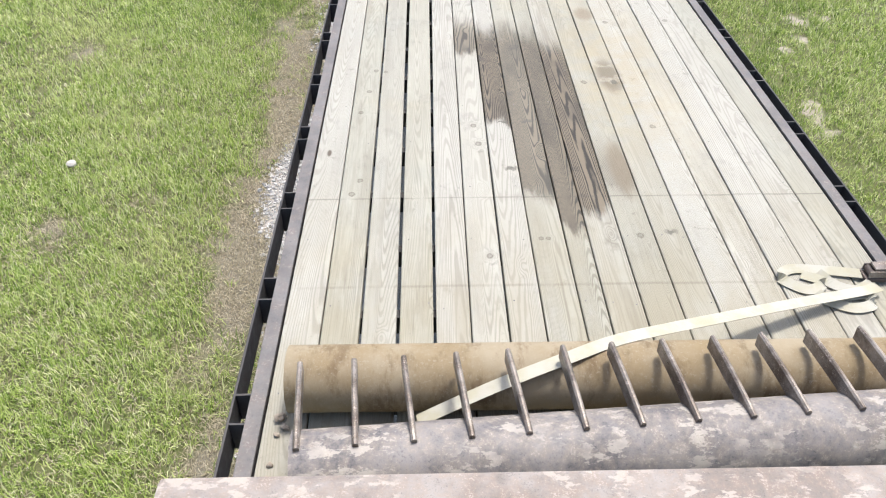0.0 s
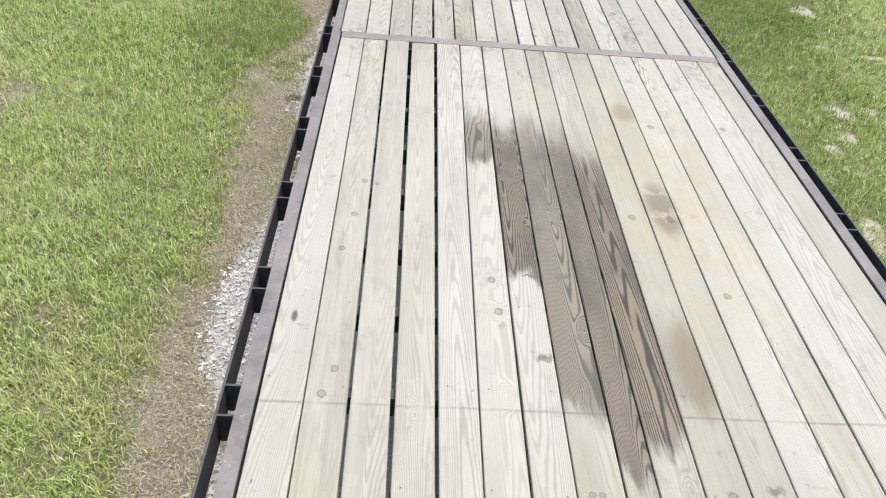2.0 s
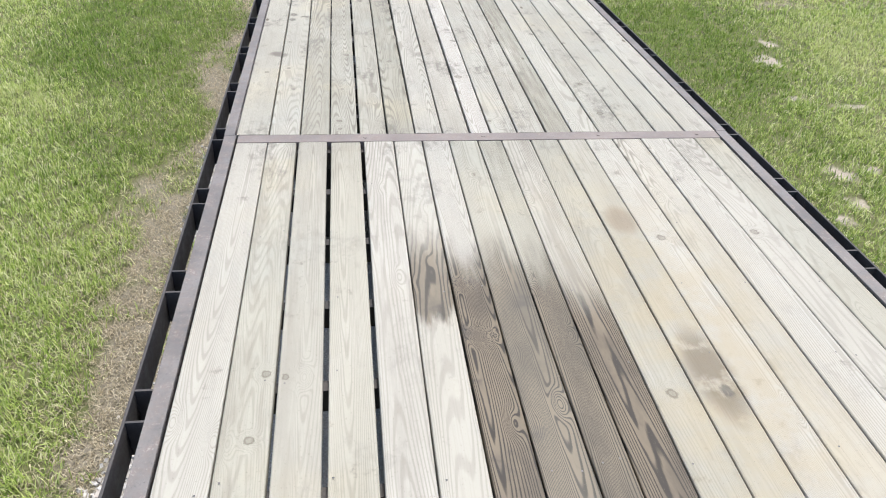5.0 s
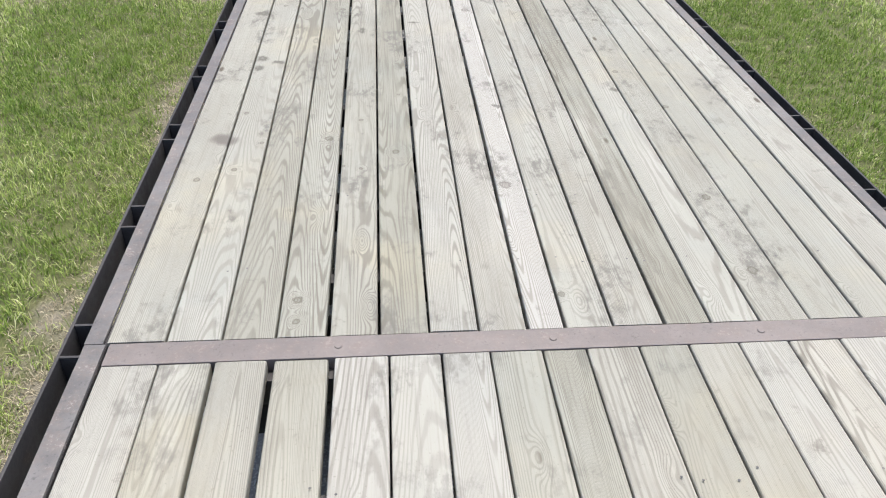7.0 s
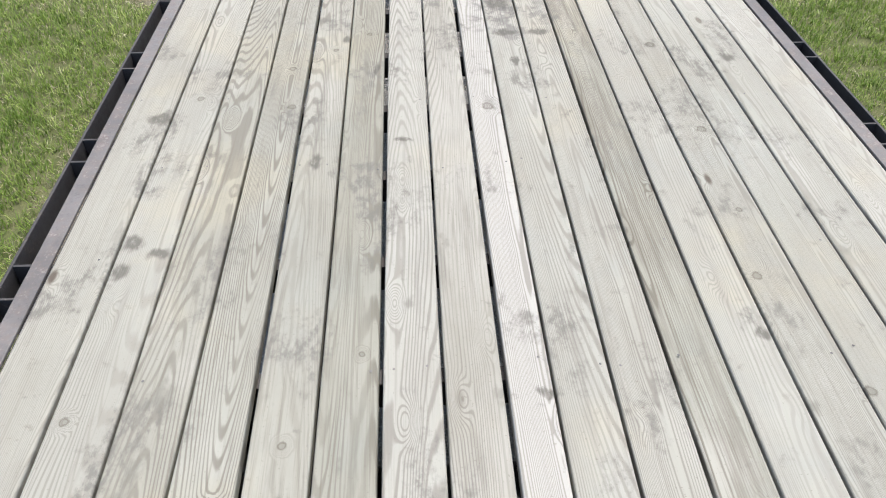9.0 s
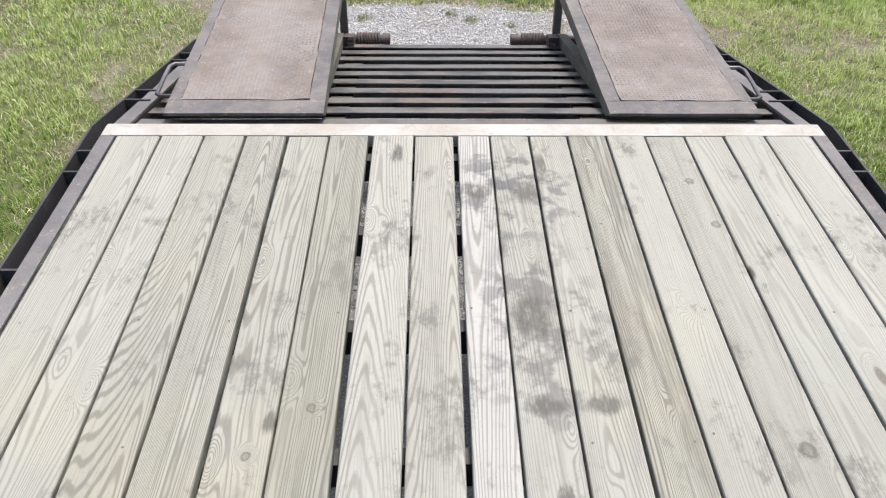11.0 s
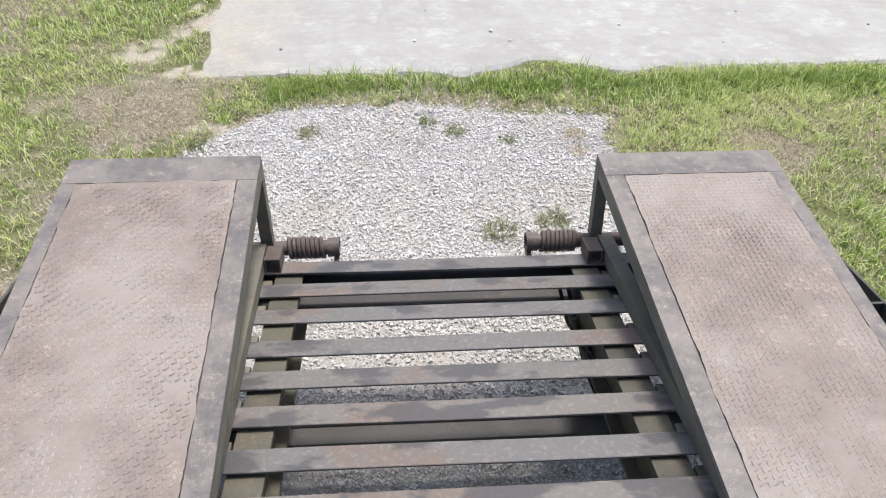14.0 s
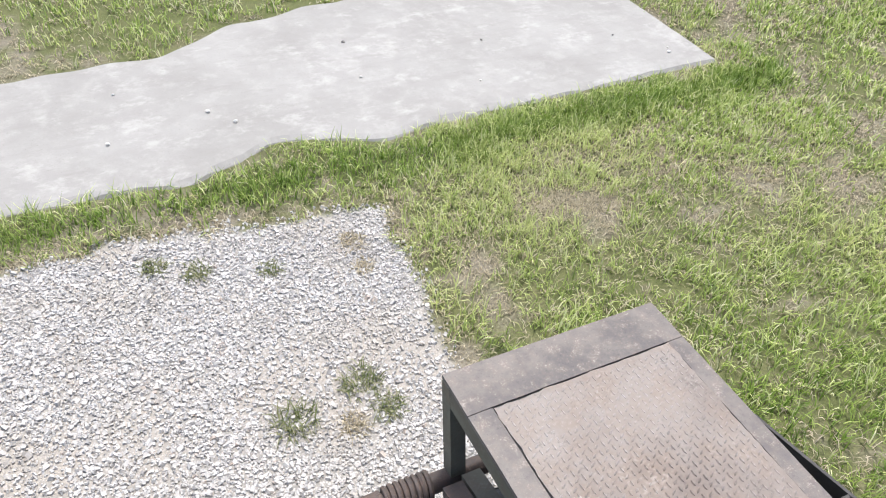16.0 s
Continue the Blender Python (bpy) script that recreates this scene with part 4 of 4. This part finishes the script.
# side rails: inner channel, open stake pockets, outer rub rail
for s in (-1, 1):
    def side(x0, x1, y0, y1, z0, z1, bevel=0.0):
        return box(min(s * x0, s * x1), max(s * x0, s * x1), y0, y1, z0, z1, bevel)
    part("side_rail", side(1.2185, 1.274, DECK_FRONT, STRIP1_END, -0.008, 0.002, 0.002), RAIL, trailer, "grey painted steel side rail")
    part("side_rail", side(1.2265, 1.276, STRIP1_END + 0.002, STRIP2 - 0.001, -0.008, 0.002, 0.002), RAIL, trailer, "grey painted steel side rail")
    part("side_channel", side(1.218, 1.226, DECK_FRONT, STRIP2 - 0.001, -0.16, -0.0085), BLACK, trailer)
    part("rub_rail", side(1.327, 1.336, DECK_FRONT, 10.40, -0.13, -0.002, 0.002), BLACK, trailer, "thin dark steel rub rail")
    y = 2.866 - 5 * 0.6095
    while y < 10.3:
        for dy in (-0.063, 0.063):
            part("stake_pocket", side(1.2275, 1.3265, y + dy - 0.004, y + dy + 0.004, -0.13, -0.003), BLACK, trailer)
        y += 0.6095
    # sloping tail part of the rail
    tail = sheared(side(1.2145, 1.272, 10.411, 11.95, -0.012, 0.0, 0.002), lambda x, y: SLOPE * (y - 10.36) - 0.001)
    part("side_rail", tail, RAIL, trailer)
    part("side_channel", sheared(side(1.216, 1.226, 10.43, 11.95, -0.15, -0.013), lambda x, y: SLOPE * (y - 10.36)), BLACK, trailer)
    part("rub_rail", sheared(side(1.327, 1.336, 10.401, 11.75, -0.13, -0.002), lambda x, y: SLOPE * (y - 10.40)), BLACK, trailer)
    for y in (10.72, 10.85, 11.33, 11.46):
        part("stake_pocket", side(1.2275, 1.3265, y - 0.004, y + 0.004, -0.085 + SLOPE * (y - 10.40), -0.003 + SLOPE * (y - 10.40)), BLACK, trailer)

# frame under the deck
y = -0.3
while y < 10.3:
    part("crossmember", box(-1.214, 1.214, y - 0.022, y + 0.022, -0.125, -0.0385), BLACK, trailer)
    y += 0.406
screws = bmesh.new()
for seams_a, seams_b, ya, yb in ((FRONT_A, FRONT_B, DECK_FRONT, STRIP1), (REAR_A, REAR_B, STRIP1_END, STRIP2)):
    y = -0.3 + 0.406 * 5
    while y < yb - 0.1:
        if y > ya + 0.1:
            for k in range(17):
                for f in (0.2, 0.8):
                    if brng.random() < 0.72:
                        continue
                    u = (y - ya) / (yb - ya)
                    a, c = seams_a[k] + u * (seams_b[k] - seams_a[k]), seams_a[k + 1] + u * (seams_b[k + 1] - seams_a[k + 1])
                    bmesh.ops.create_circle(screws, cap_ends=True, segments=7, radius=0.0034, matrix=Matrix.Translation((a + (c - a) * f + brng.uniform(-0.008, 0.008), y + brng.uniform(-0.025, 0.025), 0.0028)))
        y += 0.406
tagged(part("deck_screws", screws, SLAT, trailer, "small dark screw heads in the boards"), kind="stuff")
for s in (-1, 1):
    for x0, x1, z0, z1 in ((0.44, 0.56, -0.14, -0.1265), (0.493, 0.507, -0.37, -0.1405), (0.44, 0.56, -0.384, -0.3705)):
        part("main_beam", box(min(s * x0, s * x1), max(s * x0, s * x1), DECK_FRONT, 10.38, z0, z1), BLACK, trailer)
    # sloping tail beam, with cleats between the slats
    for x0, x1, z0, z1 in ((0.455, 0.545, -0.035, -0.018), (0.49, 0.51, -0.2, -0.0352), (0.455, 0.545, -0.215, -0.2002)):
        part("tail_beam", sheared(box(min(s * x0, s * x1), max(s * x0, s * x1), 10.40, 11.88, z0, z1), lambda x, y: dove(y)), OLIVE_DARK, trailer, "olive-grey steel tail beam")
for yc in (6.55, 7.45):
    part("axle", sweep(((-0.78, yc, -0.555), (0.78, yc, -0.555)), 0.05, 12), BLACK, trailer, smooth=True)
    for s in (-1, 1):
        wheel = part("wheel", tube((s * 0.76, yc, -0.555), (s * 0.98, yc, -0.555), 0.383, 0.17, 32), RUBBER, trailer, smooth=True)
        part("rim", sweep(((s * 0.79, yc, -0.555), (s * 0.95, yc, -0.555)), 0.212, 24), RAIL, wheel, "grey steel rim", smooth=True)
        part("hanger", box(s * 0.5 - 0.04, s * 0.5 + 0.04, yc - 0.06, yc + 0.06, -0.53, -0.385), BLACK, trailer)

# slats of the sloping tail: steel angle laid flat side up
for far in (11.874, 11.737, 11.588, 11.431, 11.288, 11.148, 10.995, 10.853, 10.704, 10.563):
    bm = bmesh.new()
    n, hw = 14, 0.0755
    jit = brng.uniform(-0.003, 0.003)
    rows = []
    for i in range(n + 1):
        x = -1.213 + 2.426 * i / n
        bow = 0.0025 * noise.noise((x * 1.5, far * 5, 1.0))
        y1 = far + jit + bow
        y0 = y1 - hw
        za, zb = dove(y0) + bow, dove(y1) + bow
        sec = ((y0, za - 0.007), (y0, za - 0.001), (y0 + 0.002, za), (y1 - 0.003, zb), (y1, zb - 0.003), (y1 - 0.006, zb - 0.045), (y1 - 0.012, zb - 0.045), (y1 - 0.009, zb - 0.008))
        rows.append([bm.verts.new((x, a, b)) for a, b in sec])
    m = len(rows[0])
    for p, q in zip(rows, rows[1:]):
        for k in range(m):
            bm.faces.new((p[k], p[(k + 1) % m], q[(k + 1) % m], q[k]))
    bm.faces.new(rows[0][::-1])
    bm.faces.new(rows[-1])
    part("tail_slat", bm, TAILSLAT, trailer)
part("tail_crossbeam", box(-1.2, 1.2, 11.70, 11.90, -0.43, dove(11.90) - 0.046, 0.006), BLACK, trailer)
for s in (-1, 1):
    for far in (11.737, 11.588, 11.431, 11.288, 11.148, 10.995, 10.853, 10.704, 10.563):
        cl = box(s * 0.575 - 0.022, s * 0.575 + 0.022, far + 0.006, far + 0.046, -0.04, -0.02, 0.003)
        part("weld_cleat", sheared(cl, lambda x, y: dove(y)), OLIVE, trailer)
for x in (-0.173, 0.131):
    bolt = bmesh.new()
    bmesh.ops.create_cone(bolt, cap_ends=True, segments=6, radius1=0.016, radius2=0.014, depth=0.014, matrix=Matrix.Translation((x, 11.775, dove(11.90) - 0.039)))
    part("beam_bolt", bolt, TINE, trailer)
# one channel: its lit top put in as olive, its shaded web as black
part("tail_crossbeam", box(-1.0, 1.0, 11.325, 11.39, -0.73, -0.6504, 0.004), BLACK, trailer)
part("beam_lit_top", box(-1.0, 1.0, 11.391, 11.408, -0.70, -0.638, 0.002), OLIVE, trailer)
for k, dx in enumerate((0.0, 0.028)):
    hose = [(0.40 + dx, 11.72, -0.38), (0.425 + dx, 11.64, -0.47), (0.47 + dx * 0.6, 11.53, -0.50), (0.49 + dx * 0.3, 11.42, -0.46), (0.495, 11.30, -0.41 + k * 0.02)]
    part("brake_hose", sweep(hose, 0.0065, 8), RUBBER, trailer, smooth=True)


def ramp(s, near, far, inner0, inner1, outer0, outer1, z0, z1):
    """One folded loading ramp: tread plate in a flat-bar border on side frames, legs and a sprung hinge."""
    def edge(u, y):
        w = (y - near) / (far - near)
        a, b = inner0 + (inner1 - inner0) * w, outer0 + (outer1 - outer0) * w
        return s * (a + (b - a) * u), z0 + (z1 - z0) * w
    def slab(u0, u1, ya, yb, up, down, nx=1, ny=10, rag=0.0, curl=0.0):
        bm = bmesh.new()
        grid = []
        for j in range(ny + 1):
            y = ya + (yb - ya) * j / ny
            row = []
            for i in range(nx + 1):
                u = u0 + (u1 - u0) * i / nx
                x, z = edge(u, y)
                border = i in (0, nx) or j in (0, ny)
                r = rag * (0.6 * noise.noise((x * 11, y * 11, s * 3.0)) + 0.6 * noise.noise((x * 47, y * 47, s * 3.0))) if border else 0.0
                zz = z + 0.0012 * noise.noise((x * 5, y * 5, 7.0)) + curl * max(0, noise.noise((x * 7, y * 7, 9.0))) * border
                row.append((x + (r if i in (0, nx) else 0), y + (r if j in (0, ny) else 0), zz))
            grid.append(row)
        top = [[bm.verts.new((x, y, z + up)) for x, y, z in row] for row in grid]
        low = [[bm.verts.new((x, y, z - down)) for x, y, z in row] for row in grid]
        for j in range(ny):
            for i in range(nx):
                bm.faces.new((top[j][i], top[j][i + 1], top[j + 1][i + 1], top[j + 1][i]))
                bm.faces.new((low[j][i], low[j + 1][i], low[j + 1][i + 1], low[j][i + 1]))
        loop = [(0, i) for i in range(nx)] + [(j, nx) for j in range(ny)] + [(ny, i) for i in range(nx, 0, -1)] + [(j, 0) for j in range(ny, 0, -1)]
        for (j, i), (j2, i2) in zip(loop, loop[1:] + loop[:1]):
            bm.faces.new((top[j][i], low[j][i], low[j2][i2], top[j2][i2]))
        return bm
    body = part("ramp", slab(0.02, 0.98, near + 0.03, far - 0.03, -0.005, 0.012, 4, 8), BLACK, trailer, "folded rusty steel loading ramp")
    part("tread_plate", slab(0.106, 0.918, near + 0.103, far - 0.131, 0.0025, 0.0045, 30, 90, 0.007, 0.004), RUSTPLATE, body, "rusted diamond tread plate")
    part("border_bar", slab(0.0, 1.0, near, near + 0.098, 0.001, 0.011, 12, 2, 0.0015), BORDER, body)
    part("border_bar", slab(0.0, 1.0, far - 0.126, far, 0.001, 0.011, 12, 2, 0.0015), BORDER, body)
    part("border_bar", slab(0.0, 0.101, near + 0.1, far - 0.128, 0.001, 0.011, 1, 20, 0.0012), BORDER, body)
    part("border_bar", slab(0.923, 1.0, near + 0.1, far - 0.128, 0.001, 0.011, 1, 20, 0.0012), BORDER, body)
    # raised lugs of the tread, alternately turned
    lugs = bmesh.new()
    pitch, ny = 0.0172, int((far - near - 0.25) / 0.0172)
    for j in range(ny):
        y = near + 0.118 + pitch * j
        for i in range(28):
            u = 0.122 + (i + 0.5) / 28 * 0.785
            x, z = edge(u, y)
            a = 0.55 if (i + j) % 2 else -0.55 + math.pi / 2 * 1.4
            d, e = Vector((math.cos(a), math.sin(a), 0)), Vector((-math.sin(a), math.cos(a), 0))
            c = Vector((x, y, z + 0.0022))
            if noise.noise((x * 9, y * 9, 15.0)) < -0.38:
                continue
            d = d * brng.uniform(0.8, 1.1)
            q = [c - d * 0.0095, c - e * 0.0036, c + d * 0.0095, c + e * 0.0036]
            t = c + Vector((0, 0, 0.0028 * (0.6 + 0.5 * abs(noise.noise((x * 4, y * 4, 5.0))) * 2)))
            vs = [lugs.verts.new(v) for v in q]
            tp = [lugs.verts.new(t - d * 0.0055), lugs.verts.new(t + d * 0.0055)]
            lugs.faces.new((vs[0], vs[1], tp[0]))
            lugs.faces.new((vs[1], vs[2], tp[1], tp[0]))
            lugs.faces.new((vs[2], vs[3], tp[1]))
            lugs.faces.new((vs[3], vs[0], tp[0], tp[1]))
    tagged(part("tread_pattern", lugs, LUG, body), kind="stuff")
    # side frames on both sides: hanging flange, sloping square tube, leg
    for u, inside in ((0.0, True), (1.0, False)):
        w = 0.012 if inside else -0.012
        xa, za = edge(u, near + 0.01)
        xb, zb = edge(u, far - 0.005)
        fl = bmesh.new()
        q = [(xa, near + 0.012, za - 0.0115), (xb, far - 0.004, zb - 0.0115), (xb, far - 0.03, zb - 0.062), (xa, near + 0.06, za - 0.045)]
        f0 = [fl.verts.new(v) for v in q]
        f1 = [fl.verts.new((v[0] + s * w, v[1], v[2])) for v in q]
        for a in range(4):
            b = (a + 1) % 4
            fl.faces.new((f0[a], f0[b], f1[b], f1[a]))
        fl.faces.new(f0)
        fl.faces.new(f1[::-1])
        part("side_flange", fl, OLIVE, body)
        part("brace_tube", square_tube((xa + s * w * 3.6, 10.70, dove(10.70) + 0.03), (xb + s * w * 3.6, 11.915, dove(11.915) + 0.028), 0.05, 0.005), OLIVE, body)
        part("ramp_leg", square_tube((xb + s * w * 1.6, 11.955, -0.36), (xb + s * w * 1.6, far - 0.022, zb - 0.0118), 0.04, 0.004), OLIVE, body)
        part("hinge_box", square_tube((xb - s * w * 1.2, 11.805, dove(11.805) + 0.027), (xb - s * w * 1.2, 11.90, dove(11.90) + 0.027), 0.052, 0.005), SPRING, body)
    hx = s * inner1
    part("hinge_pin", tube((hx - s * 0.225, 11.955, -0.385), (s * outer1, 11.955, -0.385), 0.026, 0.006, 18), SPRING, body, smooth=True)
    part("hinge_collar", tube((hx - s * 0.226, 11.955, -0.385), (hx - s * 0.185, 11.955, -0.385), 0.034, 0.008, 18), SPRING, body, smooth=True)
    part("pin_lug", box(min(hx - s * 0.222, hx - s * 0.205), max(hx - s * 0.222, hx - s * 0.205), 11.9005, 11.968, -0.445, -0.4195, 0.002), OLIVE, body)
    turns = [(hx - s * (0.05 + 0.125 * k / 96), 11.955 + 0.033 * math.cos(2 * math.pi * k / 12), -0.385 + 0.033 * math.sin(2 * math.pi * k / 12)) for k in range(97)]
    part("coil_spring", sweep(turns, 0.0078, 7), SPRING, body, "rusty coil spring", smooth=True)
    ho, hz = edge(1.0, near + 0.4)
    rod = [(ho - s * 0.005, near + 0.17, hz - 0.02), (ho + s * 0.045, near + 0.17, hz - 0.02), (ho + s * 0.062, near + 0.185, hz - 0.02), (ho + s * 0.066, near + 0.3, hz - 0.015), (ho + s * 0.066, near + 0.4, hz - 0.012), (ho + s * 0.05, near + 0.425, hz - 0.012), (ho - s * 0.002, near + 0.43, hz - 0.015)]
    part("grab_handle", sweep(rod, 0.0085, 8), SLAT, body, "bent round steel handle", smooth=True)


ramp(1, 10.522, 12.030, 0.543, 0.546, 1.112, 1.140, -0.019, -0.064)
ramp(-1, 10.506, 11.992, 0.522, 0.565, 1.109, 1.157, -0.011, -0.016)

# ---- load on the front of the deck ----
log = empty("steel_pipe", "rusty tan steel pipe lying across the deck", "pipe", at=(0, 0, 0))
bm = tube((-1.122, 1.677, 0.112), (1.15, 1.668, 0.112), 0.112, 0.01, 40)
part("pipe_wall", bm, PIPE, log, smooth=True)

rake = empty("landscape_rake", "mud-caked steel rake bar with a row of tines", "rake", at=(0, 0, 0))
TUBE_A, TUBE_B = Vector((-1.052, 1.274, 0.152)), Vector((1.15, 1.418, 0.152))
part("tine_tube", tube(TUBE_A, TUBE_B, 0.128, 0.012, 40), RAKE, rake, "grey steel tube with dried mud", smooth=True)
part("frame_tube", box(-1.30, 1.21, 0.85, 1.04, 0.34, 0.50, 0.02), BAR, rake, "mauve-grey painted steel bar", smooth=True)
for x in (-0.7, 0.75):
    part("frame_post", box(x - 0.04, x + 0.04, 0.93, 1.01, 0.002, 0.339), BAR, rake)
along = (TUBE_B - TUBE_A).normalized()
away = Vector((-along.y, along.x, 0))
for k in range(13):
    c = TUBE_A + along * (0.022 + 0.1642 * k)
    d = (away + along * (-0.03 + brng.uniform(-0.02, 0.02))).normalized()
    bm = bmesh.new()
    pts = [c + d * (-0.012 + 0.318 * q / 8) + Vector((0, 0, 0.131 + 0.004 * q / 8 + 0.006 * math.sin(q / 8 * math.pi))) for q in range(9)]
    sweep(pts, 0.01, bm=bm, ring=((-0.0085, -0.042), (0.0085, -0.042), (0.0085, 0.008), (0.003, 0.013), (-0.003, 0.013), (-0.0085, 0.008)))
    part("tine", bm, TINE, rake, "worn flat steel tine")

# ratchet strap: a flat band over the pipe to a ratchet, its tail in loose loops
strap = empty("ratchet_strap", "faded cream webbing ratchet strap over the pipe", "strap", at=(0, 0, 0))


def band(points, width, across=None, thick=0.0022):
    bm = bmesh.new()
    pts = [Vector(p) for p in points]
    rows = []
    for i, p in enumerate(pts):
        d = (pts[min(i + 1, len(pts) - 1)] - pts[max(i - 1, 0)]).normalized()
        s = Vector(across[i]).normalized() if across else d.cross(Vector((0, 0, 1))).normalized()
        s = (s - d * s.dot(d)).normalized()
        nrm = s.cross(d).normalized()
        rows.append([bm.verts.new(p + s * (a * width / 2) + nrm * (b * thick / 2)) for a, b in ((-1, -1), (1, -1), (1, 1), (-1, 1))])
    for a, b in zip(rows, rows[1:]):
        for k in range(4):
            bm.faces.new((a[k], a[(k + 1) % 4], b[(k + 1) % 4], b[k]))
    bm.faces.new(rows[0][::-1])
    bm.faces.new(rows[-1])
    return bm


STRAP_LINE = [Vector(p) for p in ((-0.84, 1.46, 0.03), (-0.696, 1.508, 0.09), (-0.550, 1.540, 0.152), (-0.388, 1.582, 0.203), (-0.214, 1.640, 0.230), (-0.036, 1.724, 0.222), (0.211, 1.839, 0.167), (0.707, 2.034, 0.08), (1.032, 2.146, 0.035), (1.13, 2.18, 0.03), (1.2, 2.21, 0.03))]
run = []
for k in range(1, len(STRAP_LINE) - 2):
    p0, p1, p2, p3 = STRAP_LINE[k - 1:k + 3]
    for q in range(8):
        u = q / 8
        run.append(0.5 * (2 * p1 + (p2 - p0) * u + (2 * p0 - 5 * p1 + 4 * p2 - p3) * u * u + (3 * p1 - p0 - 3 * p2 + p3) * u ** 3))
run.append(STRAP_LINE[-2])
part("webbing", band(run, 0.05), WEB, strap)


def smooth_line(points, steps=6):
    pts = [Vector(p) for p in points]
    pts = [2 * pts[0] - pts[1]] + pts + [2 * pts[-1] - pts[-2]]
    out = []
    for k in range(1, len(pts) - 2):
        p0, p1, p2, p3 = pts[k - 1:k + 3]
        for q in range(steps):
            u = q / steps
            out.append(0.5 * (2 * p1 + (p2 - p0) * u + (2 * p0 - 5 * p1 + 4 * p2 - p3) * u * u + (3 * p1 - p0 - 3 * p2 + p3) * u ** 3))
    return out + [pts[-2]]


# folded loops standing half on edge
for line_of in (((1.12, 2.262, 0.034), (1.005, 2.293, 0.026), (0.85, 2.312, 0.026), (0.785, 2.285, 0.026), (0.775, 2.245, 0.026), (0.843, 2.185, 0.026), (0.905, 2.198, 0.027), (0.925, 2.235, 0.027), (0.86, 2.275, 0.027)),
                ((0.93, 2.285, 0.025), (0.965, 2.215, 0.026), (1.04, 2.175, 0.027), (1.12, 2.215, 0.030)),
                ((0.88, 2.165, 0.024), (0.905, 2.12, 0.024), (0.984, 2.078, 0.024), (1.06, 2.088, 0.024), (1.082, 2.118, 0.024), (1.06, 2.152, 0.024), (0.985, 2.142, 0.025), (0.95, 2.12, 0.025))):
    path = [p - Vector((0, 0, 0.01)) for p in smooth_line(line_of)]
    part("loose_tail", band(path, 0.044, [(0.1, 1.0, 0.3)] * len(path), 0.003), WEB, strap, "yellowed loose webbing loop")
buckle = part("ratchet", box(1.10, 1.21, 2.225, 2.295, 0.012, 0.03, 0.004), SPRING, strap, "dark steel ratchet buckle")
part("ratchet_handle", box(1.13, 1.25, 2.235, 2.285, 0.063, 0.073, 0.004), TINE, buckle)
for yy in (2.232, 2.288):
    part("ratchet_plate", box(1.11, 1.19, yy - 0.003, yy + 0.003, 0.031, 0.062, 0.002), TINE, buckle)
part("ratchet_spool", sweep(((1.125, 2.236, 0.044), (1.125, 2.284, 0.044)), 0.014, 10), SPRING, buckle, smooth=True)

# clods of dried mud by the rake's end
clod_rng = random.Random(12)
for x, y, r in ((-1.155, 1.60, 0.022), (-1.135, 1.56, 0.016), (-1.16, 1.53, 0.012), (-1.13, 1.64, 0.014), (-1.165, 1.42, 0.012), (-1.14, 1.33, 0.009), (-1.17, 1.37, 0.008)):
    bm = bmesh.new()
    bmesh.ops.create_icosphere(bm, subdivisions=2, radius=r * 0.8)
    for v in bm.verts:
        v.co *= 1 + 0.95 * noise.noise(v.co * 75 + Vector((x * 50, y * 50, 0)))
        v.co.z *= 0.7
    clod = new("mud_clod", mesh_of("mud_clod", bm, MUD))
    clod.location = (x, y, r * 0.4)
    tagged(clod, "small clod of dried tan mud on the boards", "clod", "mud clods beside the rake")

# pebbles scattered on the concrete
peb_rng = random.Random(31)
for k in range(12):
    x, y = peb_rng.uniform(-0.9, 3.4), peb_rng.uniform(14.35, 15.2)
    r = peb_rng.uniform(0.008, 0.015)
    bm = bmesh.new()
    bmesh.ops.create_icosphere(bm, subdivisions=1, radius=r)
    for v in bm.verts:
        v.co *= 1 + 0.5 * noise.noise(v.co * 90 + Vector((x * 30, y * 30, 0)))
        v.co.z *= 0.7
    peb = new("pebble", mesh_of("pebble", bm, GRAVEL if k % 3 else RAKE))
    peb.location = (x, y, GROUND + 0.018 + r * 0.5)
    tagged(peb, "loose pebble lying on the concrete pad", "pebble", "pebbles on the concrete")

# dark cable sagging below the tail beam
sag = [(0.44 + 0.015 * k, 11.62 - 0.035 * k, -0.43 - 0.035 * k - 0.05 * math.sin(k * 0.5)) for k in range(9)]
part("hanging_cable", sweep(sag, 0.009, 7), RUBBER, trailer, "black cable sagging below the tail", smooth=True)
